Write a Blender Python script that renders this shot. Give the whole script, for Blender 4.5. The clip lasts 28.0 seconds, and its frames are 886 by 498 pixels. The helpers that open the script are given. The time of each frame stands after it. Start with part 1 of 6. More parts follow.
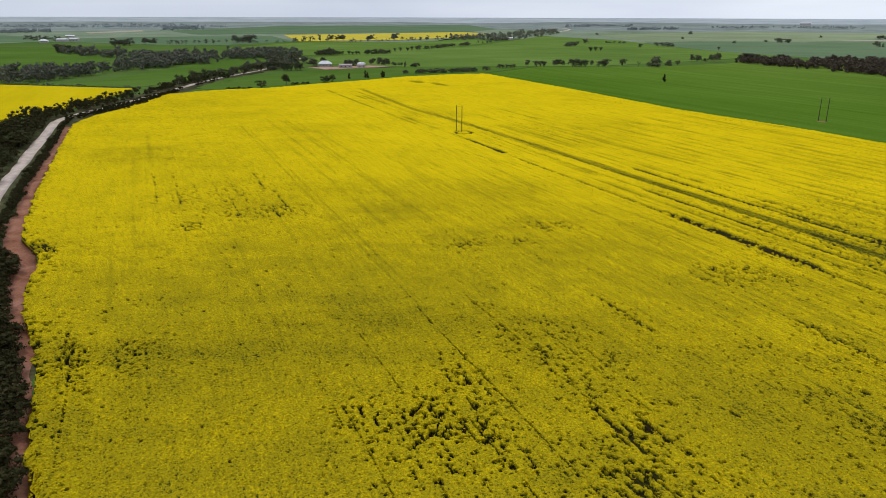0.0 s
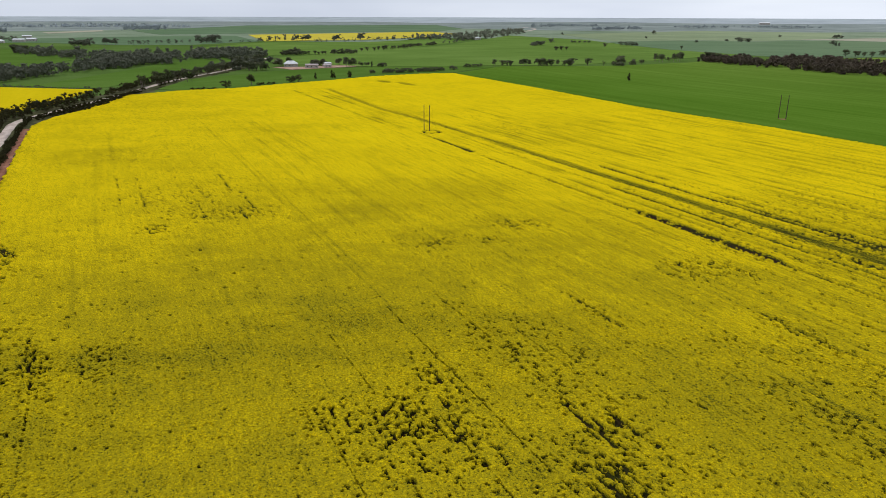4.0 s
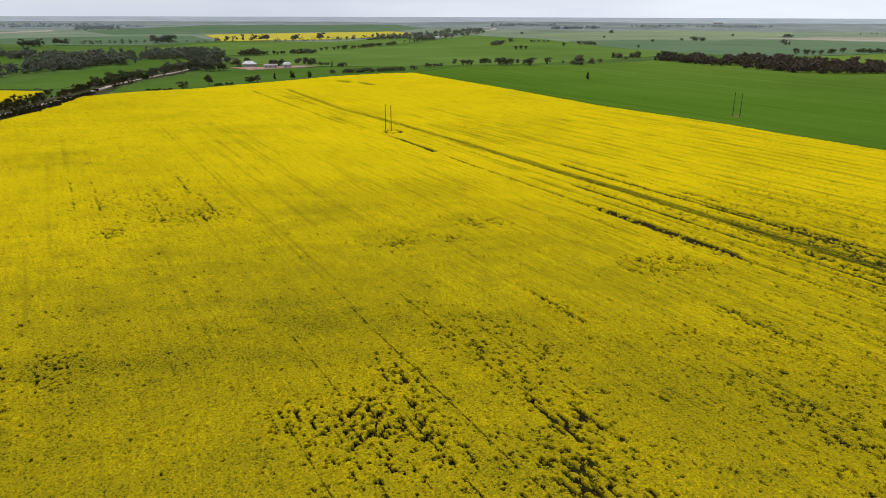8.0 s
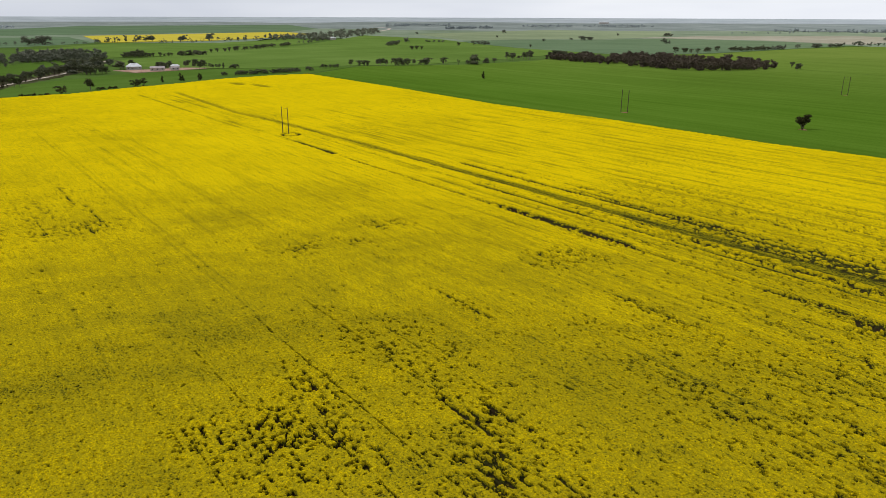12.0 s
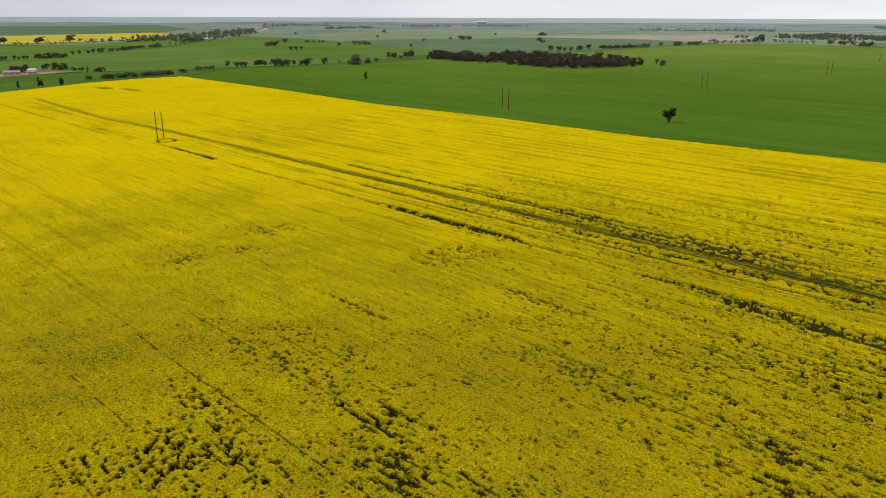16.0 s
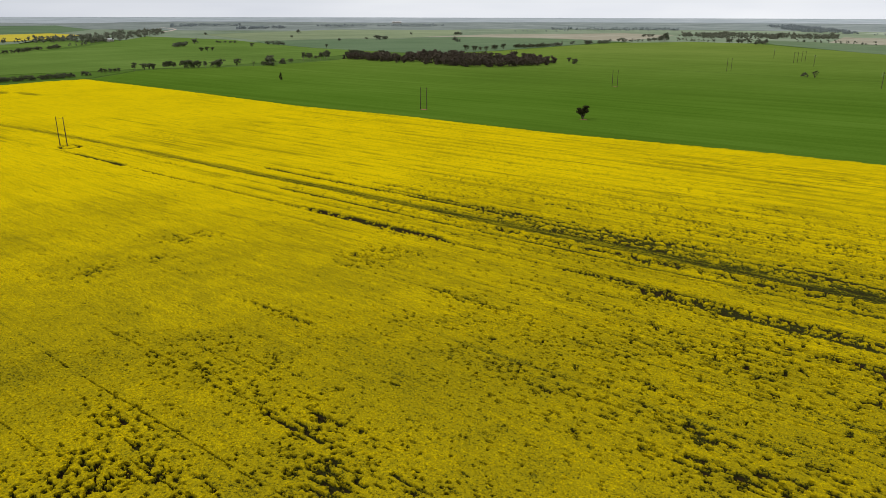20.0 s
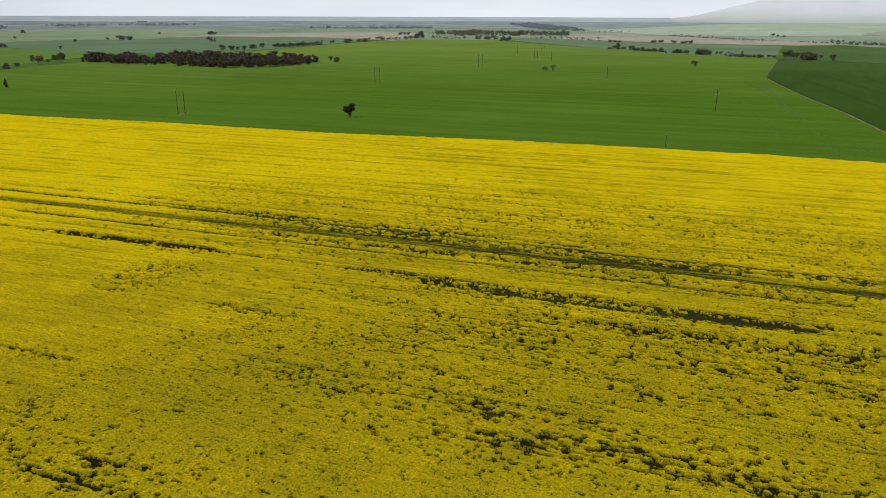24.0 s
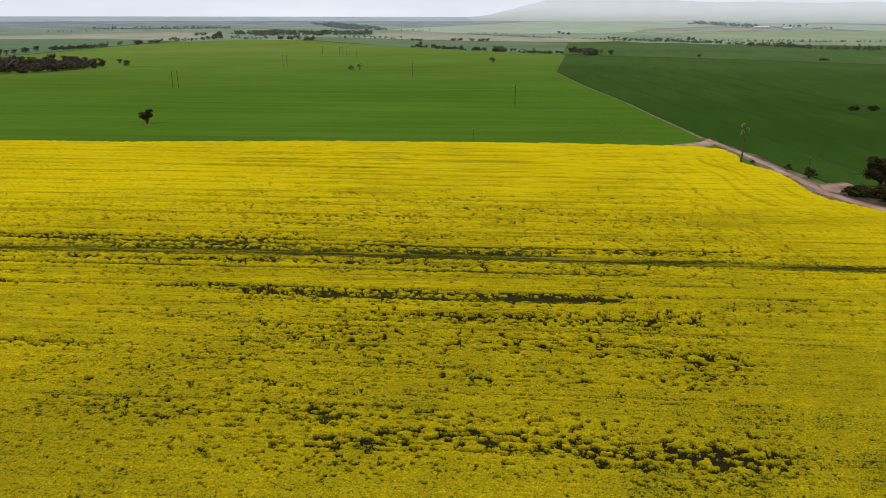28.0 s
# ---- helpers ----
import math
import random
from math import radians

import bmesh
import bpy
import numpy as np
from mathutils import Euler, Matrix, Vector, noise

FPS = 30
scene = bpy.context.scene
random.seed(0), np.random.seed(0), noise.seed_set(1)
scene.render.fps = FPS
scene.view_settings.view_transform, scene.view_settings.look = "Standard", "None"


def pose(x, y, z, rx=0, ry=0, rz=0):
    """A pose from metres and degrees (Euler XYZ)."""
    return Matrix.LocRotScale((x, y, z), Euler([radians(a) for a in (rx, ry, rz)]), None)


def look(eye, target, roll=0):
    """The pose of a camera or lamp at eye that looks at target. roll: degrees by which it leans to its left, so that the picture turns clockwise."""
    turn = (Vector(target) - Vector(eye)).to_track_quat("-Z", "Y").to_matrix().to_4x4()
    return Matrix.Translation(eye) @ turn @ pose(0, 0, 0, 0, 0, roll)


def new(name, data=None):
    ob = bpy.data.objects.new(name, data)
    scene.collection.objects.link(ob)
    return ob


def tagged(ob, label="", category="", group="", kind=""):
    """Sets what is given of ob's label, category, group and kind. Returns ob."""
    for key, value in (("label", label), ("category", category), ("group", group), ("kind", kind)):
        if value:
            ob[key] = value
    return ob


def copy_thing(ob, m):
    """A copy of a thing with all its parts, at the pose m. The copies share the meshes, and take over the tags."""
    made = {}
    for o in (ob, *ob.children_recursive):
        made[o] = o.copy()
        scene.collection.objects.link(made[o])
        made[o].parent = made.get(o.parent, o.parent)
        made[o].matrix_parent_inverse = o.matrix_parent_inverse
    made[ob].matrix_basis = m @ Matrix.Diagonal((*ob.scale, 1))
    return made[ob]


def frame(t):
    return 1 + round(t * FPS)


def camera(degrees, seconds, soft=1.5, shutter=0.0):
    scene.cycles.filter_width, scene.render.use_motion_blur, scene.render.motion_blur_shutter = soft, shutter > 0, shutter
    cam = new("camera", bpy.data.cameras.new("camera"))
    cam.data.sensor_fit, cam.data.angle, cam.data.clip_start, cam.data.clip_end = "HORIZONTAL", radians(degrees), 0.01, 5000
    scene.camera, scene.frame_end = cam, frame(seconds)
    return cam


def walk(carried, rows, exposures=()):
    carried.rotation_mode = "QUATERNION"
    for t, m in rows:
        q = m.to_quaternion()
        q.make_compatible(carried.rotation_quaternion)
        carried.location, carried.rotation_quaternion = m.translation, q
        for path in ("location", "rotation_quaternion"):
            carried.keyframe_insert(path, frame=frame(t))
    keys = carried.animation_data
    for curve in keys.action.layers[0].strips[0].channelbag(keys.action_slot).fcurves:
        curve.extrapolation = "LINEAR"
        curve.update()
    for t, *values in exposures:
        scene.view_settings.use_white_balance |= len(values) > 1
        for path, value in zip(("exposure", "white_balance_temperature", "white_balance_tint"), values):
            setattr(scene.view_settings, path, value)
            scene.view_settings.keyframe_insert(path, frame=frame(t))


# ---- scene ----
# ---- camera: a drone that hovers 56 m over the crop and turns to its right ----
cam = camera(64.35, 28.0, soft=0.6)
PATH = [  # seconds, x, y, z, yaw, pitch, roll
    (0.0, 0.02, 0.03, 55.98, 1.03, -18.37, 0.16),
    (0.5, 0.02, 0.04, 55.97, 0.80, -18.37, 0.18),
    (1.0, 0.02, 0.04, 55.96, 0.52, -18.37, 0.21),
    (1.5, 0.02, 0.05, 55.94, 0.20, -18.36, 0.18),
    (2.0, 0.02, 0.06, 55.92, -0.14, -18.39, 0.14),
    (2.5, 0.03, 0.06, 55.90, -0.50, -18.38, 0.17),
    (3.0, 0.03, 0.07, 55.88, -0.85, -18.38, 0.18),
    (3.5, 0.03, 0.07, 55.86, -1.21, -18.38, 0.18),
    (5.5, 0.04, 0.07, 55.73, -2.69, -18.40, 0.18),
    (6.0, 0.04, 0.06, 55.73, -3.06, -18.40, 0.19),
    (6.5, 0.04, 0.06, 55.74, -3.44, -18.41, 0.17),
    (7.0, 0.05, 0.05, 55.75, -3.83, -18.40, 0.15),
    (7.5, 0.06, 0.04, 55.77, -4.26, -18.40, 0.17),
    (8.0, 0.08, 0.02, 55.79, -4.68, -18.40, 0.17),
    (8.5, 0.10, 0.01, 55.82, -5.11, -18.40, 0.16),
    (9.0, 0.13, -0.01, 55.84, -5.70, -18.40, 0.18),
    (9.5, 0.15, -0.03, 55.87, -6.45, -18.38, 0.16),
    (10.0, 0.17, -0.03, 55.90, -7.28, -18.37, 0.21),
    (10.5, 0.17, -0.03, 55.93, -9.07, -18.36, 0.24),
    (11.0, 0.17, -0.03, 55.95, -12.07, -18.35, 0.20),
    (11.5, 0.16, -0.02, 55.97, -12.66, -18.37, 0.20),
    (13.5, 0.15, -0.01, 56.14, -15.15, -18.33, 0.17),
    (14.0, 0.16, 0.00, 56.16, -16.71, -18.34, 0.17),
    (14.5, 0.16, 0.02, 56.18, -18.54, -18.34, 0.20),
    (15.0, 0.17, 0.05, 56.20, -20.33, -18.35, 0.16),
    (15.5, 0.18, 0.07, 56.22, -21.40, -18.36, 0.15),
    (16.0, 0.19, 0.09, 56.23, -22.11, -18.36, 0.17),
    (16.5, 0.20, 0.11, 56.23, -22.85, -18.36, 0.19),
    (17.0, 0.20, 0.12, 56.24, -23.63, -18.35, 0.17),
    (17.5, 0.20, 0.13, 56.25, -24.40, -18.35, 0.16),
    (18.0, 0.20, 0.14, 56.27, -25.18, -18.36, 0.17),
    (18.5, 0.20, 0.15, 56.28, -26.01, -18.36, 0.14),
    (19.0, 0.21, 0.16, 56.29, -26.82, -18.37, 0.16),
    (19.5, 0.22, 0.17, 56.29, -27.67, -18.37, 0.14),
    (20.0, 0.23, 0.18, 56.30, -28.65, -18.37, 0.14),
    (20.5, 0.25, 0.18, 56.31, -29.97, -18.37, 0.13),
    (21.0, 0.26, 0.18, 56.31, -31.56, -18.37, 0.13),
    (21.5, 0.28, 0.18, 56.32, -33.40, -18.37, 0.15),
    (23.5, 0.70, 0.31, 56.45, -42.76, -18.40, 0.17),
    (24.0, 0.73, 0.33, 56.46, -47.24, -18.42, 0.20),
    (24.5, 0.76, 0.35, 56.45, -51.78, -18.41, 0.20),
    (24.7, 0.76, 0.36, 56.45, -53.58, -18.37, 0.17),
    (25.0, 0.77, 0.38, 56.44, -56.24, -18.40, 0.19),
    (25.5, 0.78, 0.42, 56.42, -60.08, -18.40, 0.20),
    (26.0, 0.79, 0.46, 56.39, -63.86, -18.38, 0.22),
    (26.5, 0.79, 0.51, 56.35, -67.50, -18.39, 0.23),
    (27.0, 0.79, 0.55, 56.31, -67.91, -18.40, 0.26),
    (27.5, 0.78, 0.57, 56.28, -66.17, -18.41, 0.21),
    (28.0, 0.78, 0.59, 56.26, -62.43, -18.42, 0.12),]


def aim(x, y, z, yaw, pitch, roll):
    a, b = radians(yaw), radians(pitch)
    way = Vector((-math.sin(a) * math.cos(b), math.cos(a) * math.cos(b), math.sin(b)))
    eye = Vector((x, y, z))
    return look(eye, eye + 100 * way, roll)


walk(cam, [(row[0], aim(*row[1:])) for row in PATH], exposures=[(0.0, 0.02, 6300, 10), (6.0, 0.08, 6400, 10), (9.0, 0.1, 6500, 10), (15.0, 0.0, 6800, 10), (21.0, -0.04, 6700, 10), (25.0, -0.07, 6500, 10), (28.0, -0.06, 6450, 10)])

# ---- light: a bright overcast sky, a weak veiled sun ----
SUN_EL, SUN_AZ = radians(52), radians(-70)   # azimuth clockwise from +y
world = bpy.data.worlds.new("overcast_sky")
scene.world = world
world.use_nodes = True
wn, wl = world.node_tree.nodes, world.node_tree.links
wn.clear()
sky = wn.new("ShaderNodeTexSky")
sky.sky_type, sky.sun_disc = "NISHITA", False
sky.sun_elevation, sky.sun_rotation = SUN_EL, SUN_AZ
sky.dust_density, sky.air_density, sky.ozone_density = 6.0, 1.0, 1.0
grey = wn.new("ShaderNodeHueSaturation")
grey.inputs["Saturation"].default_value = 0.22
wl.new(sky.outputs[0], grey.inputs["Color"])
# cloud cover: soft grey, a little uneven
wtc = wn.new("ShaderNodeTexCoord")
wmap = wn.new("ShaderNodeMapping")
wmap.inputs["Scale"].default_value = (1.5, 1.5, 9.0)
wl.new(wtc.outputs["Generated"], wmap.inputs[0])
cloud = wn.new("ShaderNodeTexNoise")
cloud.inputs["Scale"].default_value, cloud.inputs["Detail"].default_value = 2.0, 3.0
wl.new(wmap.outputs[0], cloud.inputs["Vector"])
cramp = wn.new("ShaderNodeValToRGB")
cramp.color_ramp.elements[0].position, cramp.color_ramp.elements[1].position = 0.3, 0.7
cramp.color_ramp.elements[0].color = (5.6, 6.05, 6.9, 1)
cramp.color_ramp.elements[1].color = (6.9, 7.3, 7.95, 1)
wl.new(cloud.outputs[0], cramp.inputs[0])
wmix = wn.new("ShaderNodeMix")
wmix.data_type = "RGBA"
wmix.inputs[0].default_value = 0.8
wl.new(grey.outputs[0], wmix.inputs[6])
wl.new(cramp.outputs[0], wmix.inputs[7])
sep = wn.new("ShaderNodeSeparateXYZ")
wl.new(wtc.outputs["Generated"], sep.inputs[0])
veil = wn.new("ShaderNodeValToRGB")              # the sky whitens low down
veil.color_ramp.elements[0].position, veil.color_ramp.elements[1].position = 0.0, 0.35
veil.color_ramp.elements[0].color, veil.color_ramp.elements[1].color = (1.24, 1.24, 1.25, 1), (0.95, 0.95, 0.95, 1)
wl.new(sep.outputs["Z"], veil.inputs[0])
wmul = wn.new("ShaderNodeMix")
wmul.data_type, wmul.blend_type = "RGBA", "MULTIPLY"
wmul.inputs[0].default_value = 1.0
wl.new(wmix.outputs[2], wmul.inputs[6])
wl.new(veil.outputs[0], wmul.inputs[7])
side = wn.new("ShaderNodeVectorMath")             # the cloud is thinner towards the east
side.operation = "DOT_PRODUCT"
side.inputs[1].default_value = (math.sin(radians(58)), math.cos(radians(58)), 0.0)
wl.new(wtc.outputs["Generated"], side.inputs[0])
thinner = wn.new("ShaderNodeValToRGB")
thinner.color_ramp.elements[0].position, thinner.color_ramp.elements[1].position = 0.35, 1.0
thinner.color_ramp.elements[0].color, thinner.color_ramp.elements[1].color = (0.94, 0.95, 0.97, 1), (1.35, 1.33, 1.29, 1)
wl.new(side.outputs["Value"], thinner.inputs[0])
wall = wn.new("ShaderNodeMix")
wall.data_type, wall.blend_type = "RGBA", "MULTIPLY"
wall.inputs[0].default_value = 1.0
wl.new(wmul.outputs[2], wall.inputs[6])
wl.new(thinner.outputs[0], wall.inputs[7])
wbg = wn.new("ShaderNodeBackground")
wbg.inputs["Strength"].default_value = 0.1
wl.new(wall.outputs[2], wbg.inputs["Color"])
wout = wn.new("ShaderNodeOutputWorld")
wl.new(wbg.outputs[0], wout.inputs[0])

sun_data = bpy.data.lights.new("sun", "SUN")
sun_data.energy, sun_data.angle, sun_data.color = 1.08, radians(12), (1.0, 0.96, 0.9)
sun = new("sun", sun_data)
sun_from = Vector((math.sin(SUN_AZ) * math.cos(SUN_EL), math.cos(SUN_AZ) * math.cos(SUN_EL), math.sin(SUN_EL)))
sun.matrix_world = look(sun_from * 300, (0, 0, 0))

# ---- materials ----
ROW_ANGLE = math.atan2(-0.914, 0.406)        # the drill rows of the crop


def shader(name, rough=0.9, spec=0.2):
    m = bpy.data.materials.new(name)
    m.use_nodes = True
    bsdf = m.node_tree.nodes["Principled BSDF"]
    bsdf.inputs["Roughness"].default_value = rough
    bsdf.inputs["Specular IOR Level"].default_value = spec
    return m, m.node_tree.nodes, m.node_tree.links, bsdf


def noise_node(n, l, vec, scale, detail=3.0, rough=0.55):
    k = n.new("ShaderNodeTexNoise")
    k.inputs["Scale"].default_value, k.inputs["Detail"].default_value, k.inputs["Roughness"].default_value = scale, detail, rough
    l.new(vec, k.inputs["Vector"])
    return k.outputs[0]


def ramp_node(n, l, fac, stops):
    r = n.new("ShaderNodeValToRGB")
    while len(r.color_ramp.elements) < len(stops):
        r.color_ramp.elements.new(0.5)
    for e, (p, c) in zip(r.color_ramp.elements, stops):
        e.position, e.color = p, (*c, 1)
    l.new(fac, r.inputs[0])
    return r.outputs[0]


def mix_node(n, l, fac, a, b, mode="MIX"):
    x = n.new("ShaderNodeMix")
    x.data_type, x.blend_type = "RGBA", mode
    for value, slot in ((fac, 0), (a, 6), (b, 7)):
        if isinstance(value, float):
            x.inputs[slot].default_value = value
        elif isinstance(value, tuple):
            x.inputs[slot].default_value = (*value, 1)
        else:
            l.new(value, x.inputs[slot])
    return x.outputs[2]


def math_node(n, l, op, a, b):
    x = n.new("ShaderNodeMath")
    x.operation, x.use_clamp = op, False
    for value, slot in ((a, 0), (b, 1)):
        if isinstance(value, (int, float)):
            x.inputs[slot].default_value = value
        else:
            l.new(value, x.inputs[slot])
    return x.outputs[0]


def place_node(n, l, angle=0.0, scale=(1, 1, 1)):
    """World position turned so that x runs along angle, then scaled."""
    geo, rot, mul = n.new("ShaderNodeNewGeometry"), n.new("ShaderNodeVectorRotate"), n.new("ShaderNodeVectorMath")
    rot.rotation_type = "Z_AXIS"
    rot.inputs["Angle"].default_value = -angle
    mul.operation = "MULTIPLY"
    mul.inputs[1].default_value = scale
    l.new(geo.outputs["Position"], rot.inputs["Vector"])
    l.new(rot.outputs[0], mul.inputs[0])
    return mul.outputs[0]


def bump_node(n, l, bsdf, height, strength, distance):
    b = n.new("ShaderNodeBump")
    b.inputs["Strength"].default_value, b.inputs["Distance"].default_value = strength, distance
    l.new(height, b.inputs["Height"])
    l.new(b.outputs[0], bsdf.inputs["Normal"])


def field_material(name, low, mid, high, angle=ROW_ANGLE, streak=0.5, width=0.12, grain=0.6, west=None, span=(0.0, 2600.0, -20.0)):
    """A sown field or pasture: broad patches, streaks along the rows and a fine grain. west: the colours of the same
    land with less haze painted in, at the start of span, which runs from one distance to another along an angle.
    """
    m, n, l, bsdf = shader(name, 0.95, 0.0)
    broad = noise_node(n, l, place_node(n, l), 0.006, 4.0)
    lines = noise_node(n, l, place_node(n, l, angle, (0.006, width, 1)), 1.0, 4.0, 0.65)
    fine = noise_node(n, l, place_node(n, l), grain, 3.0, 0.7)
    a = math_node(n, l, "MULTIPLY", broad, 1.0 - streak)
    b = math_node(n, l, "MULTIPLY", lines, streak)
    fac = math_node(n, l, "ADD", a, b)
    fac = math_node(n, l, "ADD", fac, math_node(n, l, "MULTIPLY", math_node(n, l, "SUBTRACT", fine, 0.5), 0.4))
    colour = ramp_node(n, l, fac, [(0.32, low), (0.5, mid), (0.68, high)])
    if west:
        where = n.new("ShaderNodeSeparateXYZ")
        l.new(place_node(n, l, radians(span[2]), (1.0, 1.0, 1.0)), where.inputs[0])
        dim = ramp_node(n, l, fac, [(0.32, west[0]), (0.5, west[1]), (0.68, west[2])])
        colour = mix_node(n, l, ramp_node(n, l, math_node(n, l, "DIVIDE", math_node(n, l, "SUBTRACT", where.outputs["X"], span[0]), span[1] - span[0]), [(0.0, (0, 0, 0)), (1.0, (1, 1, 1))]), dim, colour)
    l.new(colour, bsdf.inputs["Base Color"])
    bump_node(n, l, bsdf, fine, 0.5, 0.3)
    return m


def ground_material(name, low, mid, high, scale=0.25, grain=4.0, rough=0.95, bump=0.1):
    m, n, l, bsdf = shader(name, rough, 0.04)
    vec = place_node(n, l)
    big, small = noise_node(n, l, vec, scale, 4.0), noise_node(n, l, vec, grain, 4.0, 0.7)
    fac = math_node(n, l, "ADD", math_node(n, l, "MULTIPLY", big, 0.65), math_node(n, l, "MULTIPLY", small, 0.35))
    l.new(ramp_node(n, l, fac, [(0.36, low), (0.5, mid), (0.64, high)]), bsdf.inputs["Base Color"])
    bump_node(n, l, bsdf, small, 0.6, bump)
    return m


def crop_material(name, flower, flower2, leaf, soil):
    """Flowering canola: bloom says how much flower there is, low parts are leaf and stalks, darkened as painted shade.
    """
    m, n, l, bsdf = shader(name, 0.95, 0.0)
    bsdf.inputs["Subsurface Weight"].default_value = 0.0
    att = n.new("ShaderNodeAttribute")
    att.attribute_name = "bloom"
    vec = place_node(n, l)
    fine = noise_node(n, l, vec, 3.0, 2.2, 0.75)
    rows = n.new("ShaderNodeAttribute")
    rows.attribute_name = "rows"
    mid = noise_node(n, l, place_node(n, l, ROW_ANGLE, (0.03, 0.75, 1)), 1.0, 3.0, 0.8)
    broad = noise_node(n, l, vec, 0.02, 3.0)
    yellow = mix_node(n, l, ramp_node(n, l, math_node(n, l, "ADD", math_node(n, l, "MULTIPLY", broad, 0.35), math_node(n, l, "ADD", math_node(n, l, "MULTIPLY", fine, 0.65), math_node(n, l, "MULTIPLY", math_node(n, l, "SUBTRACT", att.outputs["Fac"], 0.55), 0.5))), [(0.35, (0, 0, 0)), (0.65, (1, 1, 1))]), flower2, flower)
    uneven = math_node(n, l, "ADD", math_node(n, l, "MULTIPLY", math_node(n, l, "SUBTRACT", fine, 0.5), 3.2), math_node(n, l, "MULTIPLY", math_node(n, l, "MULTIPLY", math_node(n, l, "SUBTRACT", mid, 0.5), 3.1), rows.outputs["Fac"]))
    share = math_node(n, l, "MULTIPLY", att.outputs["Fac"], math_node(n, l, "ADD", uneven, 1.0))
    # without bloom: near-black soil and dark leaf, the gaps' shade painted in
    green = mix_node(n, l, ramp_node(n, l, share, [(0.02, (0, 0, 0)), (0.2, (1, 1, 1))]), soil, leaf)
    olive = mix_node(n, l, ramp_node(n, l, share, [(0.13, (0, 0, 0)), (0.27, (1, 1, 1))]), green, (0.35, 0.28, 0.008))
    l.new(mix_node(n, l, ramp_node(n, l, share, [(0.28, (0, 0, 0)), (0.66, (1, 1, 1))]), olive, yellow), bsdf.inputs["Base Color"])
    bump_node(n, l, bsdf, fine, 0.7, 0.25)
    return m


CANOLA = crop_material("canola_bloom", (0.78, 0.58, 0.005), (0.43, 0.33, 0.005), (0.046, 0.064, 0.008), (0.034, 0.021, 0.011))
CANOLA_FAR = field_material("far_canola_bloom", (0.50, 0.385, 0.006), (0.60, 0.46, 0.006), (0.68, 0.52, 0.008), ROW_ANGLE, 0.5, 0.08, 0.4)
# haze painted into the bloom of the farthest canola field
CANOLA_HAZE = field_material("haze_tinted_canola", (0.50, 0.415, 0.05), (0.57, 0.47, 0.06), (0.63, 0.52, 0.075), ROW_ANGLE, 0.5, 0.08, 0.4)
SOIL = ground_material("red_soil", (0.21, 0.085, 0.048), (0.32, 0.145, 0.09), (0.43, 0.22, 0.15), 0.15, 2.0)
DARK_SOIL = ground_material("shaded_stubble_soil", (0.05, 0.04, 0.02), (0.08, 0.07, 0.03), (0.12, 0.10, 0.05), 0.3, 3.0)
GRAVEL = ground_material("pale_gravel", (0.46, 0.36, 0.30), (0.60, 0.49, 0.42), (0.71, 0.61, 0.54), 0.2, 1.5)
PINK_GRAVEL = ground_material("pinkish_gravel", (0.30, 0.17, 0.12), (0.43, 0.27, 0.205), (0.55, 0.38, 0.30), 0.15, 1.5)
VERGE = ground_material("rough_verge_grass", (0.045, 0.045, 0.02), (0.075, 0.08, 0.032), (0.13, 0.11, 0.055), 0.15, 1.2)
PASTURE = field_material("open_pasture", (0.072, 0.124, 0.026), (0.094, 0.158, 0.035), (0.122, 0.188, 0.050), 0.3, 0.3, 0.03, 0.3)
# wheat and barley pale with distance along span: haze painted into the colour
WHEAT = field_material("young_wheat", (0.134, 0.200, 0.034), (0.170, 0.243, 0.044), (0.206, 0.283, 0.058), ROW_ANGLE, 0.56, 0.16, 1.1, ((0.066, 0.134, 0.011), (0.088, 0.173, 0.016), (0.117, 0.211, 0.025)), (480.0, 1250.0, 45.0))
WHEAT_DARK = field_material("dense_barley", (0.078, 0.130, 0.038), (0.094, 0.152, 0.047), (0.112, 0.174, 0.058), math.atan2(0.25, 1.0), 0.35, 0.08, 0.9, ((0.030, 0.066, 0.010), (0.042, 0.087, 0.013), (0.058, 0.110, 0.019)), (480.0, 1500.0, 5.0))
GREEN = field_material("green_meadow", (0.098, 0.166, 0.032), (0.130, 0.212, 0.042), (0.168, 0.255, 0.060), 0.5, 0.4, 0.05)
GREEN_DEEP = field_material("deep_green_meadow", (0.070, 0.130, 0.020), (0.092, 0.166, 0.027), (0.120, 0.200, 0.040), 0.5, 0.4, 0.05)
# next eight: haze painted into the colours, paler and greyer on farther land
BLUE_GREEN = field_material("haze_tinted_green_crop", (0.15, 0.21, 0.11), (0.18, 0.245, 0.135), (0.215, 0.28, 0.16), 0.2, 0.4, 0.03, 0.2, ((0.105, 0.165, 0.088), (0.128, 0.195, 0.105), (0.155, 0.225, 0.125)), (300.0, 1900.0, 10.0))
PALE_GREEN = field_material("haze_tinted_pasture", (0.27, 0.33, 0.19), (0.33, 0.39, 0.235), (0.39, 0.45, 0.28), 0.4, 0.4, 0.03, 0.2, ((0.19, 0.235, 0.13), (0.23, 0.28, 0.16), (0.29, 0.33, 0.19)), (500.0, 2000.0, 0.0))
GREY_GREEN = field_material("haze_greyed_paddock", (0.36, 0.42, 0.30), (0.42, 0.48, 0.355), (0.49, 0.54, 0.42), 0.1, 0.5, 0.02, 0.15)
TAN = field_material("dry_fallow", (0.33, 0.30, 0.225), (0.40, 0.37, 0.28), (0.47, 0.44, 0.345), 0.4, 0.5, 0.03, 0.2)
